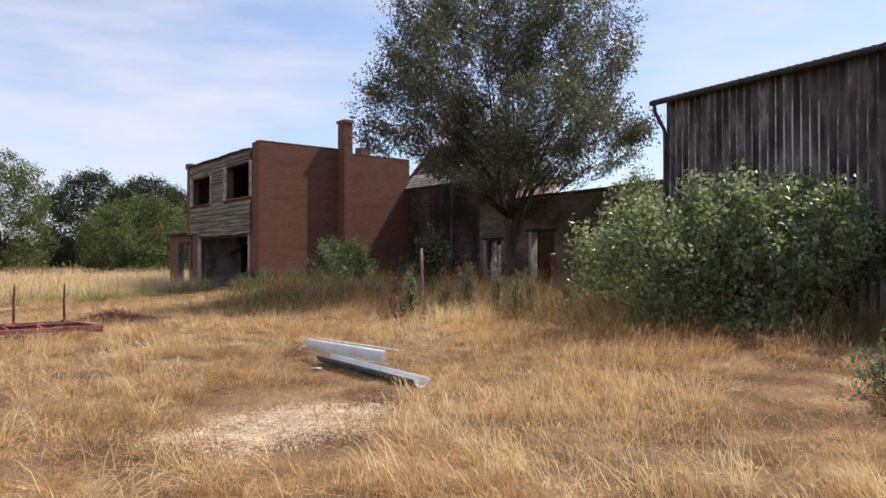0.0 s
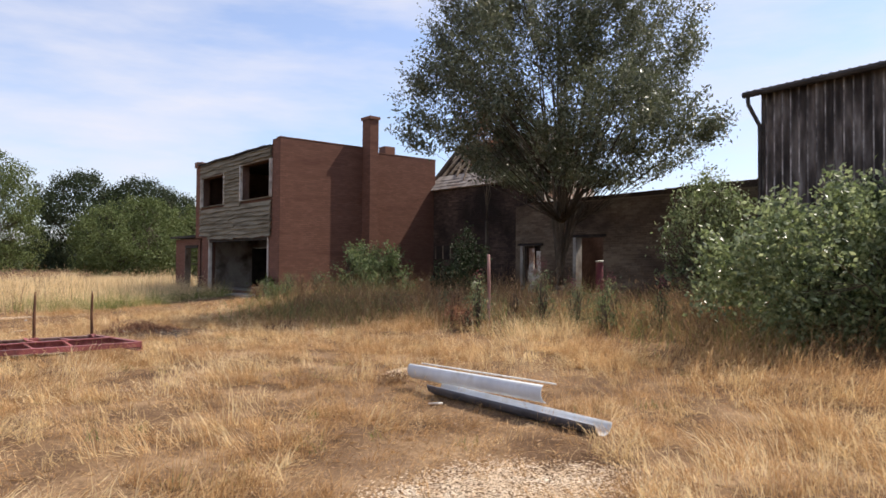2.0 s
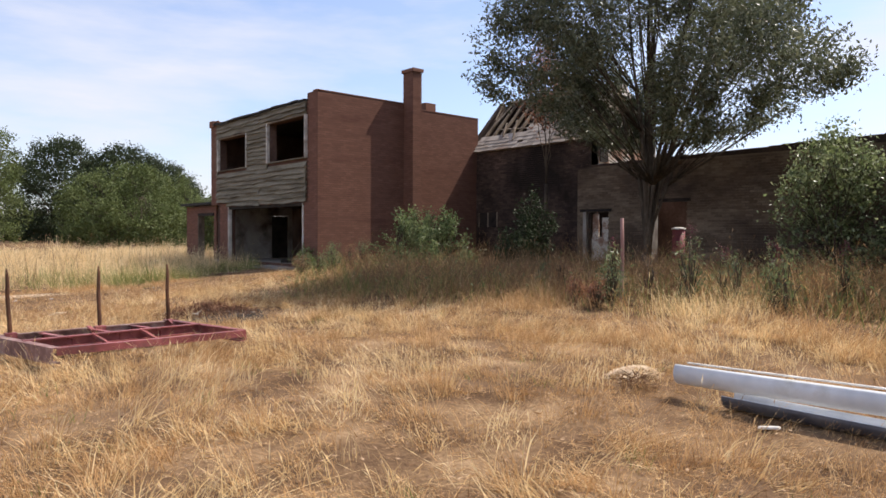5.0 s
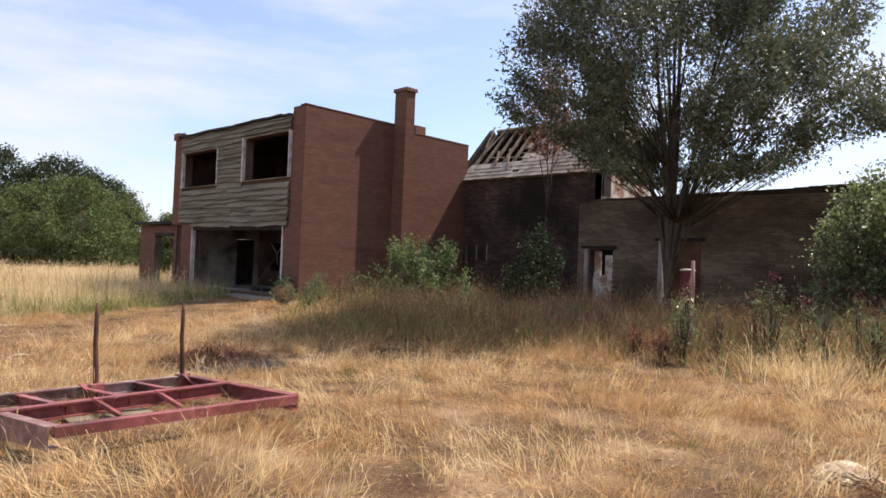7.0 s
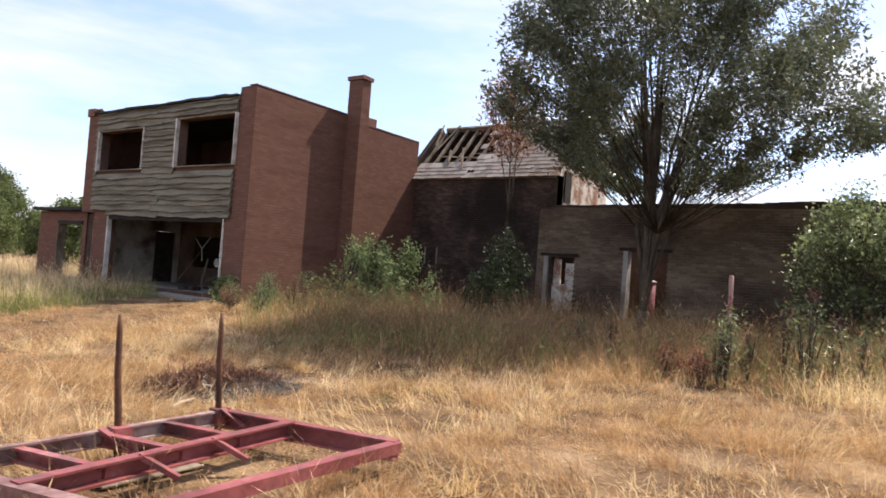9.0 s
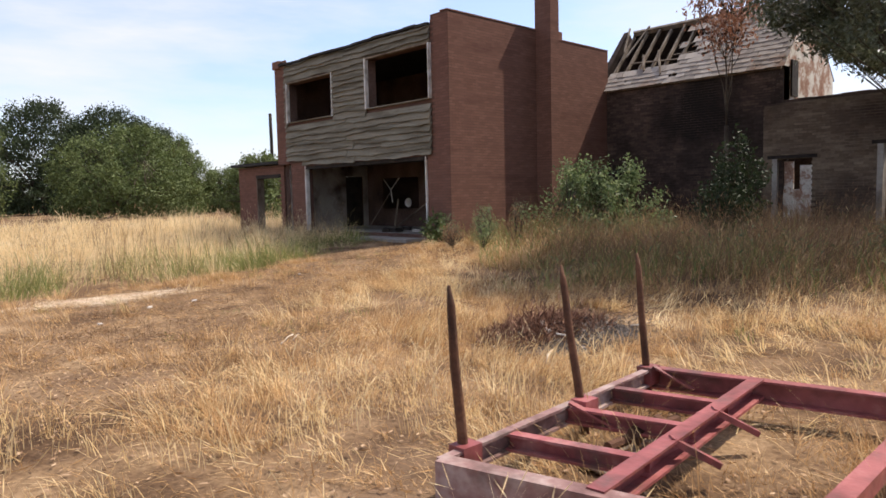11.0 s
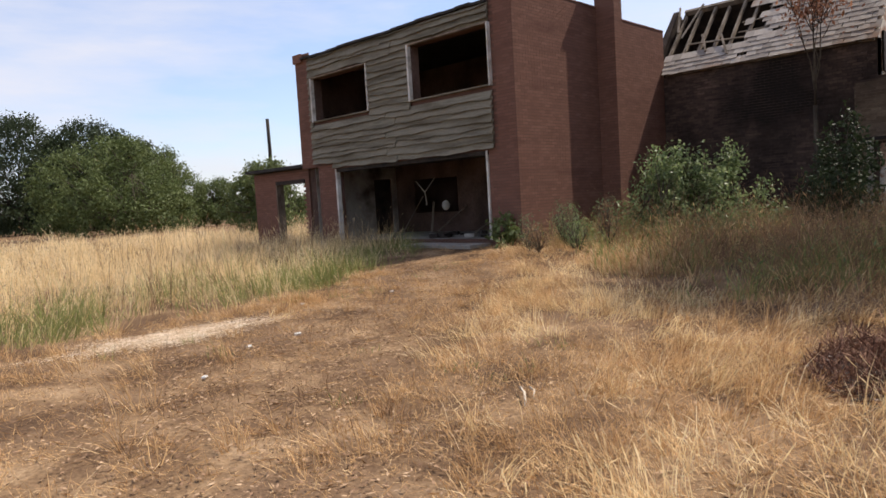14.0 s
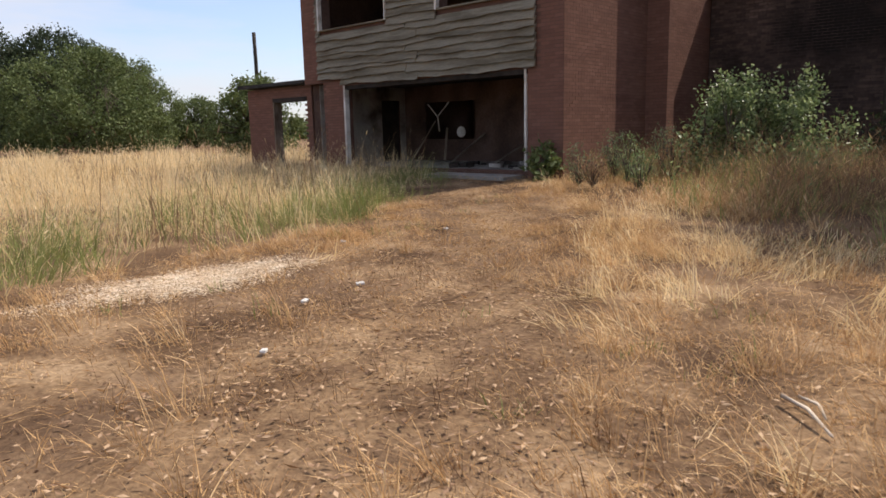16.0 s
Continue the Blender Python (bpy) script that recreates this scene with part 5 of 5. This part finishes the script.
tagged(loose, "bleached grey plank lying under the trailer frame", "plank")

# posts, drum, panel, pole
def post(name, label, x, y, h, r, mat, tilt=(0, 0), sides=8):
    z = gz(x, y)
    bm = bmesh.new()
    pts = [(x + tilt[0] * f + 0.012 * math.sin(7 * f + x), y + tilt[1] * f, z - 0.2 + (h + 0.2) * f) for f in (0, 0.25, 0.5, 0.75, 1.0)]
    tube(bm, pts, [r, r * 0.98, r * 0.95, r * 0.92, r * 0.88], sides)
    return tagged(part(name, bm, mat, None, "", True), label, "post")


post("wooden_post", "short weathered pinkish wooden post among the weeds", 9.87, 13.28, 1.72 - gz(9.87, 13.28), 0.036, M_PINKWOOD)
post("utility_pole", "dark wooden utility pole behind the porch", 22.2, 54.3, 6.9, 0.12, M_CHAR_SHADE)
drum = thing("steel_drum", "red drum with a white lid inside the doorway", "drum")
bm = bmesh.new()
tube(bm, [(19.45, 17.66, 0.3), (19.45, 17.66, 0.78), (19.45, 17.66, 0.8), (19.45, 17.66, 0.82), (19.45, 17.66, 1.6)], [0.2, 0.2, 0.21, 0.2, 0.2], 16)
part("barrel", bm, M_PINK, drum, "faded red barrel", True)
bm = bmesh.new()
tube(bm, [(19.45, 17.66, 1.6), (19.45, 17.66, 1.64), (19.45, 17.66, 1.67)], [0.225, 0.225, 0.1], 16)
part("lid", bm, M_SCRAP, drum, "white lid", True)
part("doorway_floor", boxes((WX + 0.4, 21.4, 5.0, 20.9, -0.1, 0.3)), M_CONCRETE, low)
# the window's brightness is a pale panel set on the wall
part("boarded_opening", boxes((WX - 0.125, WX - 0.096, 10.4, 11.3, 2.25, 2.85)), M_PLASTER, low, "pale panel standing for a small lit window")
for q, nm in ((D1, "door_jamb"), (D2, "door_jamb")):
    part(nm, boxes((WX - 0.12, WX + 0.2, q[1] - 0.14, q[1] - 0.004, 0.3, q[3] - 0.006)), M_PLASTER, low)
part("half_wall", boxes((WX + 0.05, WX + 0.25, D1[0], D1[1] - 0.15, 0.3, 1.35)), M_LIMEWASH, low, "flaking brick infill of the doorway")
part("broken_door", boxes((WX + 0.1, WX + 0.15, D1[1] - 0.5, D1[1] - 0.2, 1.354, 2.12)), M_LIMEWASH, low, "peeling white door remnant")

part("broken_infill", boxes((WX + 0.05, WX + 0.2, D1[0] + 0.004, D1[0] + 0.36, 1.354, 2.0)), M_LIMEWASH, low, "broken limewashed brickwork")
# dark of the window opening is a near-black panel
part("small_window", boxes((WX - 0.012, WX + 0.02, 24.9, 25.9, 1.7, 2.28)), M_CHAR_SHADE, farm, "small dark window in the blackened wall")
for yy in (24.88, 25.38, 25.88):
    part("glazing_bar", boxes((WX - 0.03, WX - 0.012, yy, yy + 0.05, 1.7, 2.28)), M_TIMBER, farm)

# pale shapes added in the inner window as sunlit foliage; then fallen things
bm = bmesh.new()
bar(bm, (14.9, 33.45, 2.05), (14.92, 33.05, 1.65), 0.035, 0.025)
bar(bm, (14.92, 33.05, 1.66), (14.9, 32.55, 2.08), 0.035, 0.025)
bar(bm, (14.92, 33.05, 1.66), (14.93, 33.0, 1.2), 0.035, 0.03)
part("broken_glazing_bar", bm, M_SCRAP, house, "pale bars standing for sunlit branches beyond the window")
bm = bmesh.new()
bmesh.ops.create_icosphere(bm, subdivisions=2, radius=0.17, matrix=Matrix.Translation((14.93, 32.1, 1.17)) @ Matrix.Diagonal((0.5, 1, 1, 1)))
rubble = part("plaster_lump", bm, M_SCRAP, house, "pale lump standing for sunlit foliage beyond the inner window")
for (y0, y1, x0) in ((33.6, 33.2, 14.3), (31.6, 31.2, 13.9), (32.5, 32.7, 14.6), (30.2, 29.7, 14.2)):
    bm = bmesh.new()
    bar(bm, (x0, y0, 0.32), (14.97, y1, 1.0 + 0.2 * (y0 - 31)), 0.07, 0.03)
    part("fallen_timber", bm, M_TIMBER, house)
rng = np.random.RandomState(66)
for i in range(16):
    x, y, s = rng.uniform(12, 14.6), rng.uniform(27.6, 32.6), rng.uniform(0.06, 0.2)
    bm = bmesh.new()
    box(bm, -s, s, -s * 0.6, s * 0.6, -s * 0.3, s * 0.3, pose(x, y, 0.3 + s * 0.3, 0, 0, rng.uniform(0, 180)), 0.01)
    part("rubble", bm, M_PLASTER if i % 2 else M_CHAR_SHADE, house)
bm = bmesh.new()
box(bm, FX + 0.9, FX + 1.0, 27.2, 27.42, 4.12, 4.24, pose(0, 0, 0), 0.02)
part("loose_plaster", bm, M_PLASTER, house)

# dock plant, sticks, scraps on the worn way
leafy("dock_plant", "rust-brown seeding dock in the tall grass", "weed", (0.3, 25.3), [(0.4, 0.08), (0.7, 0.13), (1.02, 0.04)], 4, 34, 14, 0.04, 0.04, M_RUSTWEED, 91, trunk_r=0.012, limb=0.15, aspect=0.6)
leafy("bramble_sprig", "low green bramble at the side of the yard", "bush", (7.95, 2.55), [(0.05, 0.35), (0.3, 0.5), (0.55, 0.2)], 6, 40, 26, 0.06, 0.1, M_LEAF_PALE, 92, trunk_r=0.012, limb=0.2, aspect=0.6)
rng = np.random.RandomState(68)
HERBS = [(9.55, 14.07, 0.55, 1), (9.72, 13.72, 0.5, 1), (9.45, 13.5, 0.52, 1), (9.48, 13.2, 1.1, 0), (9.62, 13.33, 0.9, 0), (10.47, 13.1, 0.9, 2), (10.87, 12.67, 1.15, 2), (10.44, 12.27, 1.35, 0), (10.6, 12.4, 1.1, 0),
         (11.09, 12.0, 0.9, 0), (10.83, 11.63, 1.0, 0), (11.47, 11.32, 1.05, 0), (11.2, 11.0, 0.85, 2), (10.69, 10.91, 0.9, 0), (10.5, 10.67, 1.0, 0), (10.74, 15.4, 0.8, 2), (10.98, 16.07, 0.65, 0), (11.6, 10.2, 1.0, 0)]
HERB_LOOKS = {0: ("tall green willowherb with pinkish tops before the walls", None), 1: ("low weed dying off orange-red at the edge of the yard", M_LEAF_RED),
              2: ("brown seeding weed standing before the walls", M_RUSTWEED)}
for i, (x, y, k, look_) in enumerate(HERBS):
    wide = rng.uniform(0.15, 0.24)
    herb = leafy("willowherb", HERB_LOOKS[look_][0], "weed", (x, y), [(0.08, wide), (0.45 * k, wide * 1.25), (0.75 * k, wide * 0.8), (k, 0.05)], 7, 24, 13, 0.075, 0.085,
                 HERB_LOOKS[look_][1] or (M_LEAF_HAZEL, M_LEAF_PALE, M_LEAF_BUSH)[i % 3], 93 + i, trunk_r=0.008, limb=0.15, aspect=0.25, group="willowherb clump", spray=0.07, rising=1.2)
    if look_ == 0 and i % 2:
        tip = np.array([[0, 0, k + 0.04]]) + rng.normal(size=(60, 3)) * np.array([0.05, 0.05, 0.07])
        tagged(link_mesh("flower_spike", tri_mesh("flower_spike", *leaf_cloud(tip, 0.03, rng, 0.0, 0.7)), M_PINK, herb, "faded pink flower spike"), kind="stuff")
# grey-green seeding weeds by the corner of the house
for i, (x, y, k) in enumerate(((10.2, 25.1, 0.75), (9.7, 24.5, 0.6), (10.6, 24.3, 0.95), (11.2, 24.9, 1.0), (10.9, 23.6, 0.9), (9.9, 23.7, 0.7), (11.8, 24.2, 1.2))):
    leafy("mugwort", "grey-green seeding weed beside the brick side wall", "weed", (x, y), [(0.08, 0.2), (0.5 * k, 0.3), (0.8 * k, 0.24), (k, 0.06)], 8, 38, 16, 0.055, 0.06,
          (M_LEAF_PALE, M_RUSTWEED, M_LEAF_BUSH)[i % 3], 141 + i, trunk_r=0.007, limb=0.12, aspect=0.3, group="weeds by the house", spray=0.1, rising=1.4)


def stick(pts, r, label):
    bm = bmesh.new()
    tube(bm, [(x, y, gz(x, y) + z) for x, y, z in pts], [r, r * 0.9, r * 0.6], 6)
    return tagged(part("stick", bm, M_SCRAPWOOD, None, "", True), label, "stick")


stick([(2.13, 19.09, 0.04), (2.0, 18.95, 0.05), (1.84, 18.82, 0.02)], 0.010, "bleached stick on the worn ground")
stick([(2.16, 19.03, 0.04), (2.08, 18.93, 0.05), (2.0, 18.88, 0.02)], 0.008, "bleached stick on the worn ground")
stick([(2.9, 16.5, 0.04), (3.1, 16.65, 0.05), (3.35, 16.8, 0.03)], 0.016, "bleached stick beside the trailer frame")
for x, y, s in ((2.64, 22.54, 0.035), (1.96, 22.38, 0.03), (1.1, 21.6, 0.03), (5.2, 23.9, 0.03), (4.4, 8.3, 0.07), (3.9, 24.3, 0.03)):
    bm = bmesh.new()
    box(bm, -s, s, -s * 0.6, s * 0.6, -0.008, 0.012, pose(x, y, gz(x, y) + 0.025, rng.uniform(-12, 12), rng.uniform(-12, 12), rng.uniform(0, 180)), 0.004)
    tagged(part("scrap", bm, M_SCRAP), "small pale scrap lying on the dry ground", "scrap", "scraps in the yard")

# ---------------------------------------------------------------- slates and bricks, piece by piece
slate_mesh = tri_mesh("slate", *box_cloud(np.array([[0.0, 0.0, 0.0]]), np.array([[0.155, 0.127, 0.007]])))
slate_mesh.materials.append(M_SLATE_ONE)
slope_roof = part("roof_slope", boxes((WX - 0.1, WX - 0.02, 20.5, 26.0, 4.66, 4.72)), M_TIMBER, farm, "broken slate roof slope")
rng = np.random.RandomState(41)
tilt = math.atan2(up.z, up.x)
for r in range(14):
    s = 0.1 + r * 0.205
    if s > run - 0.05:
        break
    for c in range(23):
        y = 20.52 + c * 0.258 + (0.125 if r % 2 else 0) + rng.uniform(-0.008, 0.008)
        hole = y > 23.5 + 0.45 * math.sin(r * 1.7) and 0.75 < s < run - 0.15
        if y > 26.2 or hole or rng.rand() < 0.025:
            continue
        p = on_roof(y, s + rng.uniform(-0.015, 0.015), 0.016 + rng.uniform(0, 0.01))
        ob = new("slate", slate_mesh)
        ob.parent = slope_roof
        ob.matrix_basis = Matrix.Translation(p) @ Matrix.Rotation(-tilt + 0.07 + rng.uniform(-0.03, 0.03), 4, 'Y') @ Matrix.Rotation(rng.uniform(-0.06, 0.06), 4, 'Z')
bm = bmesh.new()
for s in (0.9, 1.35, 1.8, 2.3):
    bar(bm, on_roof(20.5, s, -0.012), on_roof(23.9 + 0.5 * math.sin(s * 5), s + 0.02, -0.012), 0.035, 0.02, nrm)
bar(bm, on_roof(23.0, 1.0, 0.0), on_roof(25.6, 1.25, 0.01), 0.05, 0.03, nrm)
part("batten", bm, M_TIMBER, slope_roof)
for y, s0, s1, tw in ((24.2, 0.4, 1.6, 0.5), (25.9, 1.6, 3.1, -0.3), (26.1, 1.9, 3.2, 0.3), (24.9, 0.7, 1.5, 0.3)):
    bm = bmesh.new()
    bar(bm, on_roof(y, s0, 0.05), on_roof(y + tw, s1, 0.09), 0.06, 0.04, nrm)
    part("loose_rafter", bm, M_TIMBER, farm)

for parent, axis, ones in house_singles:
    mesh = tri_mesh("brick", *box_cloud(np.array([[0.0, 0.0, 0.0]]), np.array([[0.0215, 0.1075, 0.0325] if axis == "x" else [0.1075, 0.0215, 0.0325]])))
    mesh.materials.append(M_BRICK_ONE)
    for o, c, z in ones:
        ob = new("brick", mesh)
        ob.parent = parent
        ob.location = (o, c, z) if axis == "x" else (c, o, z)
